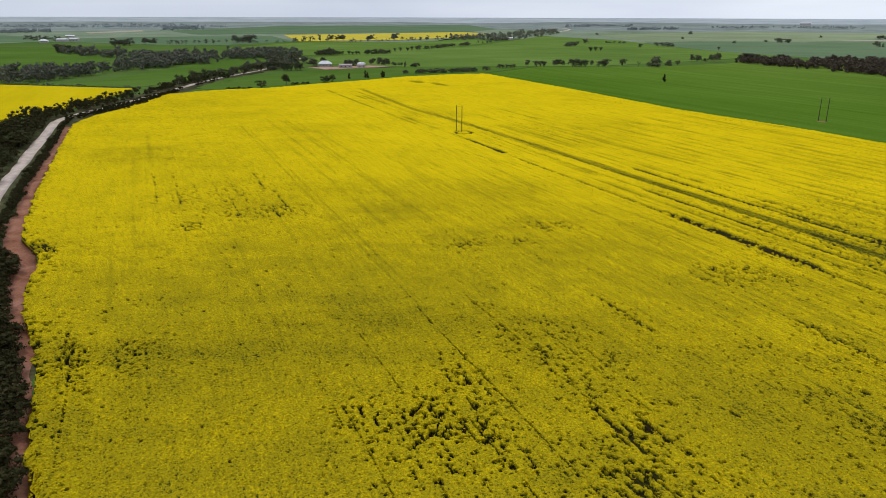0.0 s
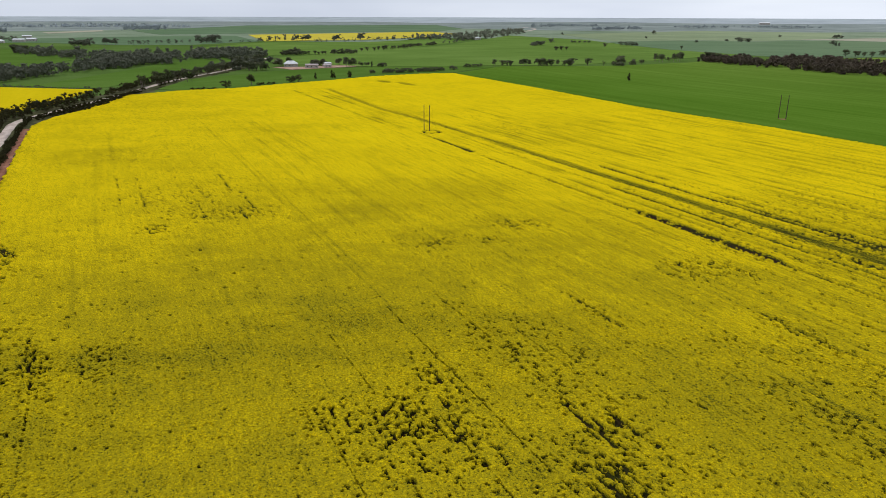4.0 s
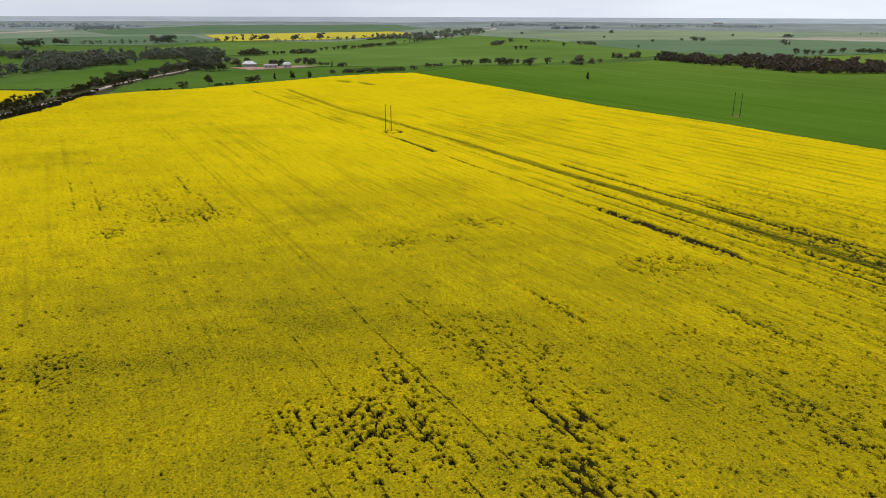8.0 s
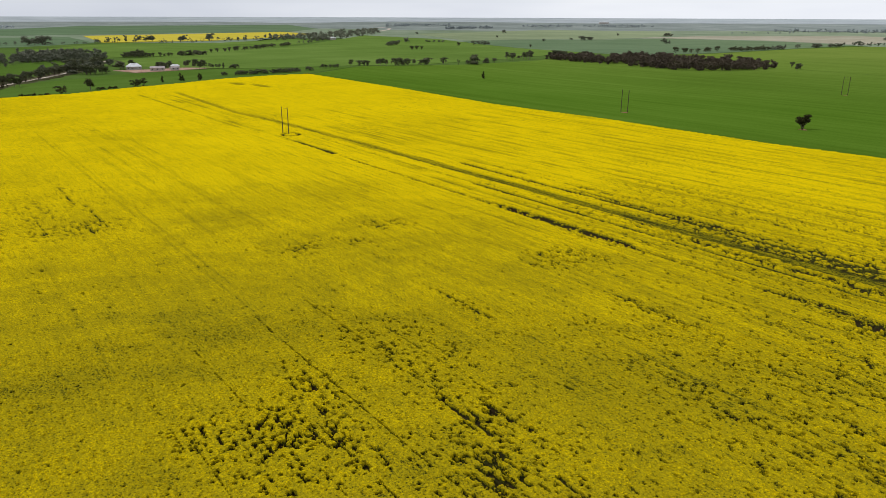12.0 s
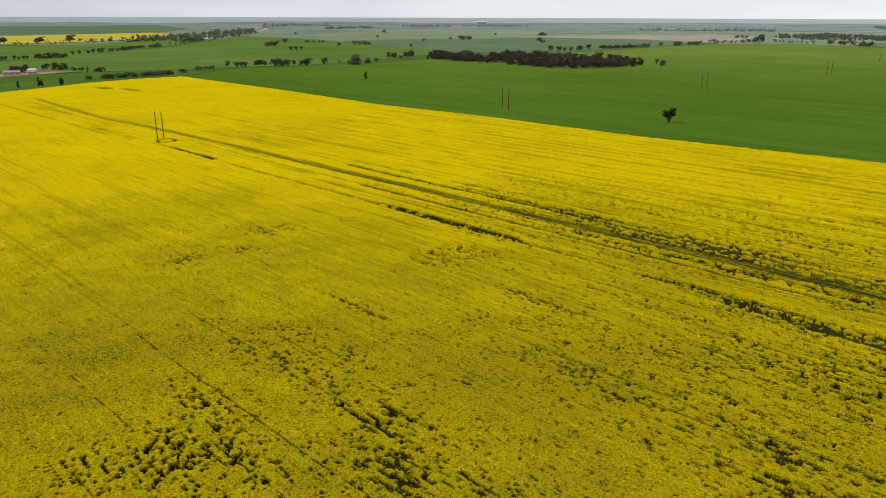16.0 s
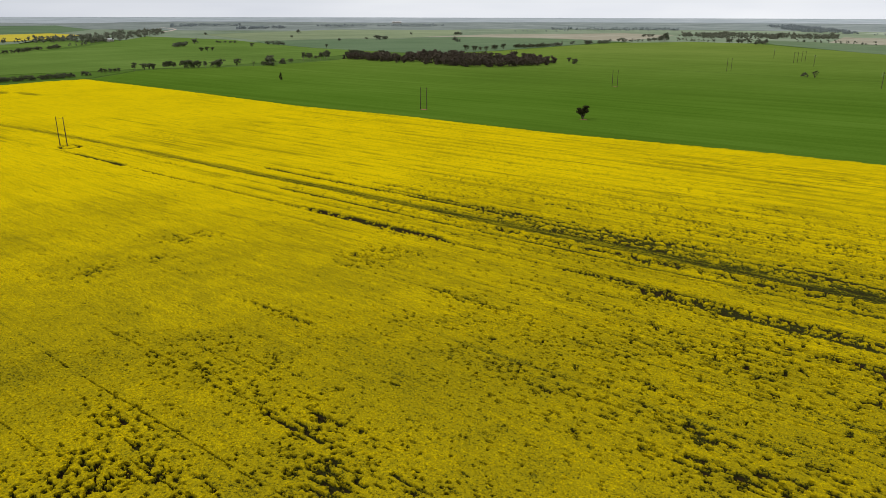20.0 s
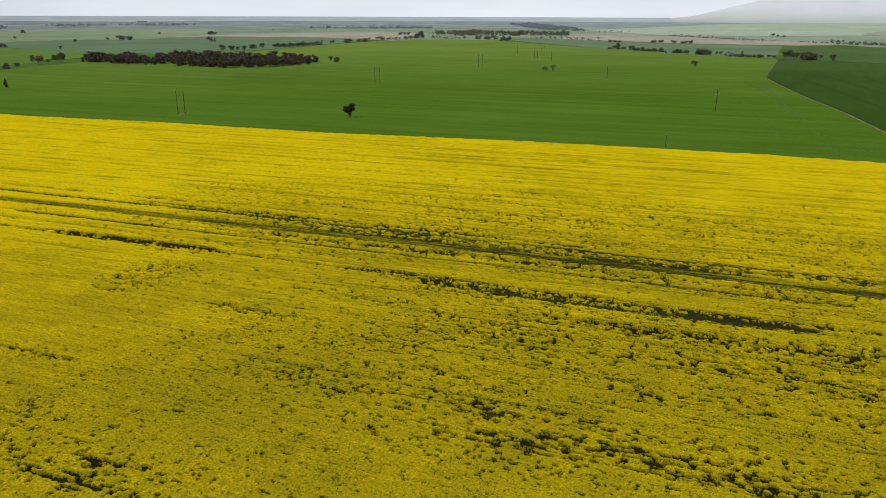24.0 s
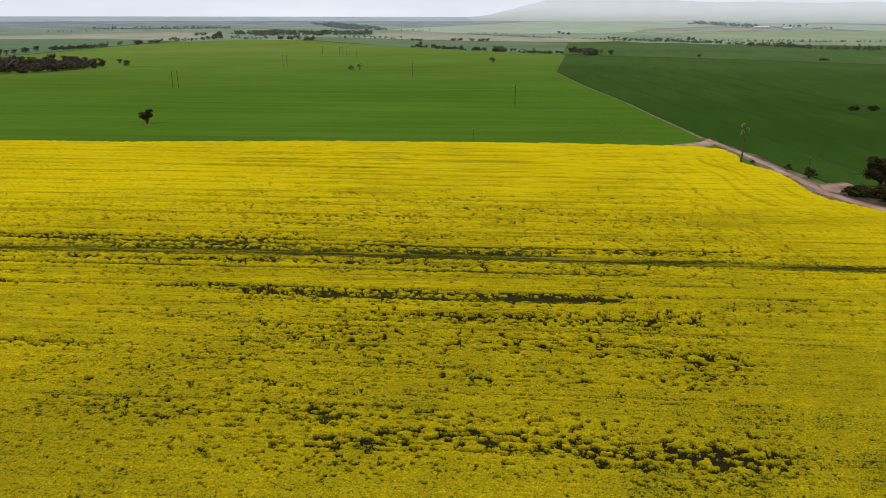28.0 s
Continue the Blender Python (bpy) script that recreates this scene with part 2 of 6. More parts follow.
FAR_LAND = field_material("haze_greyed_land", (0.23, 0.27, 0.26), (0.31, 0.355, 0.34), (0.40, 0.435, 0.41), 0.0, 0.25, 0.006, 0.02, ((0.17, 0.20, 0.185), (0.235, 0.27, 0.25), (0.31, 0.345, 0.315)))
FAR_PALE = field_material("haze_paled_land", (0.39, 0.44, 0.46), (0.46, 0.51, 0.53), (0.56, 0.60, 0.61), 0.0, 0.25, 0.006, 0.02, ((0.33, 0.37, 0.39), (0.40, 0.44, 0.46), (0.47, 0.51, 0.53)))
MUTED = field_material("haze_muted_paddocks", (0.26, 0.33, 0.20), (0.33, 0.40, 0.265), (0.40, 0.46, 0.33), 0.3, 0.3, 0.01, 0.05, ((0.155, 0.205, 0.13), (0.21, 0.265, 0.175), (0.275, 0.32, 0.235)))
HAZY_BARLEY = field_material("haze_tinted_barley", (0.076, 0.127, 0.040), (0.094, 0.151, 0.049), (0.114, 0.175, 0.062), math.atan2(0.25, 1.0), 0.4, 0.05)
# haze painted into the hills: grey-green foot, paler grey with height
HILL, _n, _l, _b = shader("haze_paled_hill_slopes", 1.0, 0.0)
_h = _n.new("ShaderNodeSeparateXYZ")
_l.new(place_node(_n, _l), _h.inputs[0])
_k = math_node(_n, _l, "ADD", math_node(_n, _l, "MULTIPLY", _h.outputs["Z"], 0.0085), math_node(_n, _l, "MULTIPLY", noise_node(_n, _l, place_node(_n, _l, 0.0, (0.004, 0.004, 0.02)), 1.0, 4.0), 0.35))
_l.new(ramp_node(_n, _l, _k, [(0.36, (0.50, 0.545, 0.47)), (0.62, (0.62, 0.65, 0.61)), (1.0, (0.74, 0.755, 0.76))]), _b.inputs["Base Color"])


# ---- building helpers ----
def lift(x, y):
    """Height of the plain: level near the fields, rising gently towards the horizon."""
    return 39.0 * (np.maximum(np.hypot(x, y) - 1200.0, 0.0) / 3700.0) ** 2


def link_mesh(name, verts, faces, material, parent=None, smooth=False):
    me = bpy.data.meshes.new(name)
    verts, faces = np.asarray(verts, np.float32), np.asarray(faces, np.int32)
    k = faces.shape[1]
    me.vertices.add(len(verts))
    me.vertices.foreach_set("co", verts.ravel())
    me.loops.add(faces.size)
    me.loops.foreach_set("vertex_index", faces.ravel())
    me.polygons.add(len(faces))
    me.polygons.foreach_set("loop_start", np.arange(0, faces.size, k, dtype=np.int32))
    me.polygons.foreach_set("use_smooth", np.full(len(faces), smooth))
    me.materials.append(material)
    me.update(calc_edges=True)
    me.validate()
    ob = new(name, me)
    ob.parent = parent
    return ob


def part(name, bm, material, parent=None, label=""):
    me = bpy.data.meshes.new(name)
    bm.to_mesh(me)
    bm.free()
    me.materials.append(material)
    ob = new(name, me)
    ob.parent = parent
    return tagged(ob, label) if label else ob


def inside(poly, x, y):
    hit = np.zeros(x.shape, bool)
    for (ax, ay), (bx, by) in zip(poly, poly[1:] + poly[:1]):
        if ay == by:
            continue
        cross = (ay > y) != (by > y)
        hit ^= cross & (x < (bx - ax) * (y - ay) / (by - ay) + ax)
    return hit


def lattice(i, j, seed):
    h = (i.astype(np.int64) * 374761393 + j.astype(np.int64) * 668265263 + seed * 1442695041) & 0xFFFFFFFF
    h = ((h ^ (h >> 13)) * 1274126177) & 0xFFFFFFFF
    return ((h ^ (h >> 16)) & 0xFFFF) / 65535.0


def value_noise(x, y, seed=0):
    i, j = np.floor(x), np.floor(y)
    fx, fy = x - i, y - j
    fx, fy = fx * fx * (3 - 2 * fx), fy * fy * (3 - 2 * fy)
    a, b = lattice(i, j, seed), lattice(i + 1, j, seed)
    c, d = lattice(i, j + 1, seed), lattice(i + 1, j + 1, seed)
    return (a * (1 - fx) + b * fx) * (1 - fy) + (c * (1 - fx) + d * fx) * fy


def smooth_step(a, b, x):
    t = np.clip((x - a) / (b - a), 0, 1)
    return t * t * (3 - 2 * t)


def land(name, label, poly, material, dz=0.3, category="field", reach=120.0):
    """A field with a real edge: its top follows the plain, its sides go down into the ground."""
    bm = bmesh.new()
    vs = [bm.verts.new((x, y, 0)) for x, y in poly]
    face = bm.faces.new(vs)
    if face.normal.z < 0:
        face.normal_flip()
    bmesh.ops.triangulate(bm, faces=bm.faces[:])
    for _ in range(6):
        long_edges = [e for e in bm.edges if e.calc_length() > reach and max(v.co.xy.length for v in e.verts) > 1100]
        if not long_edges:
            break
        bmesh.ops.subdivide_edges(bm, edges=long_edges, cuts=1)
        bmesh.ops.triangulate(bm, faces=[f for f in bm.faces if len(f.verts) > 3])
    for v in bm.verts:
        v.co.z = float(lift(v.co.x, v.co.y)) + dz
    rim = [e for e in bm.edges if len(e.link_faces) == 1]
    out = bmesh.ops.extrude_edge_only(bm, edges=rim)
    for g in out["geom"]:
        if isinstance(g, bmesh.types.BMVert):
            g.co.z -= dz + 0.3
    bmesh.ops.recalc_face_normals(bm, faces=bm.faces[:])
    return tagged(part(name, bm, material), label, category, kind="structure")


def ribbon(name, label, line, width, material, dz=0.05, category="road", step=6.0, wander=0.5, seed=3):
    """A road along a line of points, smoothed, with uneven edges, lying on the plain."""
    pts = np.array(line, float)
    for _ in range(3):
        q = [pts[0]]
        for a, b in zip(pts[:-1], pts[1:]):
            q += [0.75 * a + 0.25 * b, 0.25 * a + 0.75 * b]
        pts = np.array(q + [pts[-1]])
    s = np.concatenate([[0], np.cumsum(np.hypot(*np.diff(pts, axis=0).T))])
    t = np.arange(0, s[-1], step)
    x, y = np.interp(t, s, pts[:, 0]), np.interp(t, s, pts[:, 1])
    dx, dy = np.gradient(x), np.gradient(y)
    norm = np.hypot(dx, dy)
    nx, ny = -dy / norm, dx / norm
    widths = np.interp(t, np.linspace(0, s[-1], len(width)), width) if isinstance(width, (list, tuple)) else np.full(len(t), width)
    rows = []
    for k, f in enumerate((-0.5, -0.47, 0.0, 0.47, 0.5)):
        jit = wander * (value_noise(t / 9.0, np.full(len(t), k * 7.0), seed) - 0.5) if abs(f) > 0.1 else 0
        ex, ey = x + nx * (f * widths + jit), y + ny * (f * widths + jit)
        z = lift(ex, ey) + (-0.1 if abs(f) == 0.5 else dz + (0.06 if f == 0 else 0))
        rows.append(np.stack([ex, ey, z], 1))
    v = np.stack(rows, 1).reshape(-1, 3)
    n = len(t)
    faces = [(i * 5 + k, i * 5 + k + 1, i * 5 + k + 6, i * 5 + k + 5) for i in range(n - 1) for k in range(4)]
    return tagged(link_mesh(name, v, np.array(faces)[:, ::-1], material, smooth=True), label, category, kind="structure")


# ---- the plain ----
def build_ground():
    rings = np.concatenate([[4.0], np.geomspace(20, 1200, 30), np.arange(1300, 4990, 90.0)])
    ang = np.radians(np.arange(0, 360, 2.0))
    r, a = np.meshgrid(rings, ang, indexing="ij")
    x, y = r * np.sin(a), r * np.cos(a)
    z = lift(x, y)
    v = np.stack([x, y, z], -1).reshape(-1, 3)
    n = len(ang)
    i, j = np.meshgrid(np.arange(len(rings) - 1), np.arange(n), indexing="ij")
    q = np.stack([i * n + j, i * n + (j + 1) % n, (i + 1) * n + (j + 1) % n, (i + 1) * n + j], -1).reshape(-1, 4)
    ob = link_mesh("ground", v, q[:, ::-1], PASTURE, smooth=True)
    # close the middle
    me = ob.data
    bm = bmesh.new()
    bm.from_mesh(me)
    bm.verts.ensure_lookup_table()
    f = bm.faces.new([bm.verts[k] for k in range(n)])
    f.normal_update()
    if f.normal.z < 0:
        f.normal_flip()
    bm.to_mesh(me)
    bm.free()
    tagged(ob, "open green pasture plain reaching to the horizon", "ground", kind="structure")
    # farther belts of land: paddocks, then country, muted and paled by painted haze
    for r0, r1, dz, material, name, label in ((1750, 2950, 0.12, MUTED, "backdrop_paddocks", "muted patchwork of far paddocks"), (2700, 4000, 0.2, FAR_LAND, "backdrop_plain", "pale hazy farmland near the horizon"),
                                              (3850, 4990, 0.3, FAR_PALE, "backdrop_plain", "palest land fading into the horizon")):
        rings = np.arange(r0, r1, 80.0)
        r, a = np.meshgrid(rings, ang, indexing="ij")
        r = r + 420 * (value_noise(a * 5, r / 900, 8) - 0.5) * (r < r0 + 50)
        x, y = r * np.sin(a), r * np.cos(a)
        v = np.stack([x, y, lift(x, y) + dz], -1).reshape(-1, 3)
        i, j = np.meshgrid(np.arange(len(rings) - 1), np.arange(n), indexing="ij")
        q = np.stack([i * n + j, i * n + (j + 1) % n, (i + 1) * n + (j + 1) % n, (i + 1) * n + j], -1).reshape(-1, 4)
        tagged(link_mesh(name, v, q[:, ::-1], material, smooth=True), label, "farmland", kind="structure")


build_ground()


def build_hills(name, label, az, crest, r0, r1, seed, rough):
    """A long range on the horizon: crest gives (azimuth, height) pairs."""
    ang = np.radians(np.arange(az[0], az[1], 0.35))
    rings = np.linspace(r0, r1, 26)
    r, a = np.meshgrid(rings, ang, indexing="ij")
    x, y = r * np.sin(a), r * np.cos(a)
    top = np.interp(np.degrees(a), [c[0] for c in crest], [c[1] for c in crest])
    f = (r - r0) / (r1 - r0)
    rise = smooth_step(0.0, 0.75, f) * (1 - 0.35 * smooth_step(0.78, 1.0, f))
    spur = value_noise(np.degrees(a) * 0.9, f * 2.0, seed) * 0.5 + value_noise(np.degrees(a) * 2.3, f * 5.0, seed + 1) * 0.3
    z = lift(x, y) - 2.0 + top * rise * (1 - rough * spur * (1 - 0.6 * f))
    v = np.stack([x, y, z], -1).reshape(-1, 3)
    n = len(ang)
    i, j = np.meshgrid(np.arange(len(rings) - 1), np.arange(n - 1), indexing="ij")
    q = np.stack([i * n + j, i * n + j + 1, (i + 1) * n + j + 1, (i + 1) * n + j], -1).reshape(-1, 4)
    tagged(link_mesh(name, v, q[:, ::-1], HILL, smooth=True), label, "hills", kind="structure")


build_hills("backdrop_hills", "long hill range on the horizon, paled by haze", (64, 200),
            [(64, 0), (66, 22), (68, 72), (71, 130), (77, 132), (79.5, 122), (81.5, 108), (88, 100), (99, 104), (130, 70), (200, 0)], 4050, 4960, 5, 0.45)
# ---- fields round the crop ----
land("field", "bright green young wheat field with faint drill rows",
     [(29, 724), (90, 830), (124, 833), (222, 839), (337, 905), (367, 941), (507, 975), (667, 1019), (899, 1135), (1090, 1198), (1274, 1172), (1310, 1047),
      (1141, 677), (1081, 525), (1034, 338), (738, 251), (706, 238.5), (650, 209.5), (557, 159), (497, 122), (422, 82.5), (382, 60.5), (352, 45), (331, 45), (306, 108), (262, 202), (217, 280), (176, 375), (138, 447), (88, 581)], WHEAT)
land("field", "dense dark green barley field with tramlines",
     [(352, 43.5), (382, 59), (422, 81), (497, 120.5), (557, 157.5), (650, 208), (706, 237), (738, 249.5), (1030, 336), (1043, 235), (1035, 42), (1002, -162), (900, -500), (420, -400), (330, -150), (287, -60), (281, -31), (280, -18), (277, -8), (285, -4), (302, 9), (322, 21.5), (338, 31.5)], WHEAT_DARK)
land("field", "blue-green crop behind the barley",
     [(1040, 342), (1496, 459), (1589, 285), (1440, 11), (1381, -220), (1300, -500), (900, -503), (1006, -162), (1039, 42), (1047, 235)], HAZY_BARLEY, 0.35)
land("field", "green meadow between scrub belts", [(-900, 1234), (-675, 1222), (-511, 1041), (-446, 937), (-423, 793), (-463, 725), (-800, 700)], GREEN_DEEP)
land("field", "narrow green meadow along the road", [(-420, 600), (-317, 608), (-308, 757), (-310, 846), (-290, 959), (-231, 1108), (-216, 1032), (-226, 882), (-237, 821), (-241, 657), (-255, 572), (-330, 588)], GREEN_DEEP)
land("field", "small green paddock below the farm", [(-208, 569), (-211, 658), (-181, 705), (-157, 750), (-68, 813), (27, 828), (85, 826), (26, 732), (-4, 722), (-47, 692), (-84, 648), (-118, 613), (-148, 577), (-186, 556)], GREEN_DEEP)
land("field", "rolling bright green pasture behind the tree row", [(-171, 885), (-199, 991), (-98, 1170), (46, 1422), (237, 2038), (385, 1722), (394, 1503), (423, 1247), (482, 1079), (385, 1016), (309, 948), (165, 848), (73, 843), (33, 832), (-43, 822), (-102, 829)], GREEN, 0.32)
land("field", "green strip below the far canola", [(-402, 1267), (-324, 1561), (-129, 1549), (30, 1768), (90, 1632), (-28, 1275), (-141, 1082), (-205, 1062), (-263, 1028)], GREEN, 0.34)
land("field", "pale green paddock near farm sheds", [(-1200, 1900), (-899, 1733), (-698, 1885), (-497, 1960), (-354, 1589), (-445, 1405), (-572, 1393), (-759, 1483), (-1200, 1500)], BLUE_GREEN, 0.33)
land("field", "dark green crop on a far rise", [(-932, 2376), (-738, 3116), (55, 3340), (151, 2750), (40, 2400), (-512, 2156), (-717, 2023)], BLUE_GREEN, 0.5)
land("field", "pale bare strip of soil", [(-1101, 2160), (-1042, 2417), (-985, 2302), (-1038, 2066)], TAN, 0.5)
land("field", "blue-green crop beyond the wood", [(410, 1600), (628, 1670), (753, 1613), (1055, 1825), (834, 1654), (964, 1691), (1098, 1499), (1132, 1252), (915, 1156), (678, 1036), (520, 992), (482, 1079), (426, 1250), (398, 1500)], BLUE_GREEN, 0.36)
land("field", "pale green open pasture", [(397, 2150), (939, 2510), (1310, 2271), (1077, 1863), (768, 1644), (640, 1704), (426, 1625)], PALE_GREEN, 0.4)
land("field", "pinkish tan fallow paddock", [(867, 1731), (1135, 1826), (1592, 1740), (1579, 1521), (1167, 1272), (1122, 1533), (974, 1691)], TAN, 0.4)
land("field", "pale tan stubble strip", [(1859, 1197), (1862, 903), (1723, 458), (1638, 396), (1527, 469), (1466, 711), (1503, 1000)], TAN, 0.4)
land("field", "deep green crop strip", [(1482, 1184), (1503, 1000), (1437, 697), (1485, 481), (1040, 345), (1081, 525), (1141, 677), (1309, 986)], BLUE_GREEN, 0.38)
land("field", "green slope below the hills, paled by haze", [(2240, 1395), (3524, 1386), (4044, 920), (3373, 386), (2724, 597), (2312, 542), (2089, 713), (1952, 946)], GREY_GREEN, 0.5)
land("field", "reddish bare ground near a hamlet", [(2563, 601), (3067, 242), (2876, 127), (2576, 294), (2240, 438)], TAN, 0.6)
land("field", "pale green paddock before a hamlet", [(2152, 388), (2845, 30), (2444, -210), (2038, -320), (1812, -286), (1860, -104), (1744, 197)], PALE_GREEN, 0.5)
land("field", "far meadow at the foot of the hills, paled by haze", [(4289, 976), (3717, 42), (3365, -521), (2769, -431), (2783, -151), (3288, 146)], GREY_GREEN, 0.6)
land("field", "far yellow flowering canola field", [(-478, 2024), (21, 2362), (110, 2145), (17, 1898), (-141, 1684), (-343, 1596)], CANOLA_HAZE, 1.0)
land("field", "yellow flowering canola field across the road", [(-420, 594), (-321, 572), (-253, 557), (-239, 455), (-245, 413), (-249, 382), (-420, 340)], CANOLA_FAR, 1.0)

# ---- road, track, verges ----
VERGE_DRY = ground_material("dry_grass_strip", (0.12, 0.10, 0.05), (0.19, 0.16, 0.085), (0.28, 0.23, 0.13), 0.2, 1.5)
ROAD_LINE = [(10.5, -120), (-39.5, -9.7), (-97.4, 110.3), (-125.4, 170.3), (-153.4, 229.3), (-175.5, 282.2), (-211.7, 366.1), (-222, 391), (-222, 427), (-220, 470), (-220, 507), (-220, 555), (-223, 618), (-219, 683),
             (-211, 732), (-205, 788), (-212, 883), (-209, 1004)]
ribbon("verge", "rough grassy road reserve", ROAD_LINE, [46, 46, 44, 30, 30, 30, 30, 26, 24, 24], VERGE, 0.02, "verge", 8.0, 5.0)
ribbon("road", "far stretch of pale road on the plain", [(330, 2430), (390, 2600), (427, 2771), (400, 2960)], 9.0, GRAVEL, 0.4, "road", 20.0, 2.0, 6)
ribbon("road", "pale gravel country road", ROAD_LINE, [4.5, 4.5, 4.5, 4.6, 4.9, 5.2, 5.2, 5, 4, 3], GRAVEL, 0.12, "road", 6.0, 1.0, 5)
ribbon("verge", "bare red soil strip between hedge and crop", [(82, -165), (14, -45), (-52.7, 69), (-61.9, 85), (-71.9, 104), (-84.8, 122), (-94.9, 139), (-114.9, 172), (-139, 220), (-154, 255), (-179, 310), (-203, 366)],
       [2.6, 2.6, 2.6, 2.6, 3.2, 4.5, 6, 6, 5, 4], SOIL, 0.06, "verge", 3.0, 3.0, 7)
ribbon("verge", "bare red soil bay at the ragged crop edge", [(-88, 130), (-96, 144), (-102, 153), (-107, 161), (-113, 171)], [2, 7, 9, 7, 2], SOIL, 0.12, "verge", 1.5, 2.0, 8)
TRACK_LINE = [(352, 43), (336, 33), (319, 22.5), (298, 12), (281, 3), (269, -3.5), (260, -8), (254, -13), (249, -19), (242, -27.5), (234.5, -36), (227.5, -46), (188, -120), (150, -190)]
ribbon("verge", "grassy verge beside the farm track", TRACK_LINE, [6, 8, 12, 14, 14, 12, 14, 20], VERGE_DRY, 0.36, "verge", 3.0, 4.0, 11)
ribbon("track", "pinkish bare farm track along the crop", TRACK_LINE, [4, 3.4, 4, 6, 4.5, 4, 4, 5], PINK_GRAVEL, 0.49, "track", 3.0, 2.2, 12)
ribbon("track", "narrow worn strip between two crops", [(352, 44), (382, 59.7), (422, 81.7), (497, 121.2), (557, 158.2), (650, 208.7), (706, 237.7), (738, 250.2), (1030, 337)], [3.0, 1.6, 1.0, 0.8, 0.8, 0.8, 1.2, 1.6, 2], VERGE_DRY, 0.36, "track", 6.0, 0.3, 13)
ribbon("bare_ground", "bare pinkish brown ground at a field corner", [(330, 54), (338, 45), (345, 41), (356, 44)], [3, 8, 8, 3], PINK_GRAVEL, 0.44, "bare ground", 1.5, 2.5, 15)
ribbon("bare_ground", "wide bare turning place beside the track", [(257, -9), (264, -6), (270, -7), (275, -10), (280, -14)], [4, 8, 10, 7, 3], PINK_GRAVEL, 0.47, "bare ground", 1.5, 2.5, 14)

PADDOCK = ground_material("rough_dry_paddock", (0.036, 0.036, 0.014), (0.072, 0.062, 0.028), (0.165, 0.105, 0.064), 0.12, 1.2)
land("paddock", "rough dry paddock with reddish soil beside the track", [(263, -13), (272, -22), (273, -30), (274, -40), (282, -58), (330, -152), (420, -402), (100, -402), (188, -122), (229, -50), (237, -37), (245, -26), (252, -18), (257, -13.5)], PADDOCK, 0.39, "paddock")

for px, py, pr in ((263, 315.5, 2.6), (203.5, 397.5, 3.0), (411.5, 456, 2.4)):
    land("bare_ground", "small bare patch of reddish soil in the wheat", [(px + pr * (0.75 + 0.25 * math.sin(2.3 * k)) * math.cos(k * 0.698), py + pr * (0.75 + 0.25 * math.cos(1.7 * k)) * math.sin(k * 0.698)) for k in range(9)], SOIL, 0.33, "bare ground")

# ---- tramlines: pairs of wheel marks in the green crops ----
TRAM = ground_material("wheel_marks_in_green_crop", (0.022, 0.050, 0.009), (0.029, 0.064, 0.012), (0.038, 0.078, 0.015), 0.3, 3.0)
TRAM_LIGHT = ground_material("wheel_marks_in_wheat", (0.066, 0.130, 0.016), (0.086, 0.160, 0.022), (0.108, 0.185, 0.03), 0.3, 3.0)


def tramlines(label, line, material, gauge=2.6, width=0.6, step=6.0, dz=0.34):
    pts = np.array(line, float)
    d = np.gradient(pts, axis=0)
    d /= np.hypot(d[:, 0], d[:, 1])[:, None]
    for s in (-1, 1):
        off = pts + s * 0.5 * gauge * np.stack([-d[:, 1], d[:, 0]], 1)
        ribbon("tramline", label, [tuple(p) for p in off], width, material, dz, "wheel track", step, 0.3, 17)


def ring_line(cx, cy, rx, ry, turn, a0=0, a1=360):
    a = np.radians(np.arange(a0, a1 + 1, 12))
    t = radians(turn)
    x, y = rx * np.cos(a), ry * np.sin(a)
    return [(cx + px * math.cos(t) - py * math.sin(t), cy + px * math.sin(t) + py * math.cos(t)) for px, py in zip(x, y)]


def beside(offset, s0, s1):
    """A line beside the boundary of wheat and barley, offset metres into the barley."""
    return [(345 + 0.876 * s + 0.482 * offset, 45 + 0.482 * s - 0.876 * offset) for s in np.linspace(s0, s1, 7)]


for offset, s0, s1 in ((7, -60, 420), (37, -75, 430), (67, -90, 440), (97, -100, 450), (127, -60, 460), (157, 0, 460)):
    tramlines("pair of dark wheel marks in barley", beside(offset, s0, s1), TRAM)
tramlines("pair of wheel marks across wheat", [(640, 220), (570, 188), (501, 157), (407, 110), (334, 77)], TRAM_LIGHT, 3.0, 0.7)
tramlines("pair of wheel marks beside the boundary", beside(-20, 10, 400), TRAM_LIGHT, 2.4, 0.45)
tramlines("faint wheel marks beside the boundary", beside(-48, 40, 380), TRAM_LIGHT, 2.4, 0.4)
tramlines("ring of wheel marks round two bushes", ring_line(517, -25, 27, 21, 0), TRAM, 2.4, 0.6)
tramlines("inner ring of wheel marks round two bushes", ring_line(517, -25, 20, 15, 0), TRAM, 2.4, 0.5)
tramlines("ring of wheel marks round a post", ring_line(380, -45, 12, 11, 0), TRAM, 2.2, 0.45, 3.0)
tramlines("curved wheel marks at the field corner", ring_line(334, -50, 24, 17, 15, 60, 300), TRAM, 2.4, 0.5, 3.0)
tramlines("wheel marks along the track hedge", [(300, -14), (303, -30), (309, -52), (316, -80)], TRAM, 2.4, 0.5, 3.0)
ribbon("tramline", "dark furrow line across the wheat", [(560, 690), (597, 577), (620, 499), (651, 402), (709, 243)], 1.3, TRAM_LIGHT, 0.36, "wheel track", 6.0, 0.6, 18)
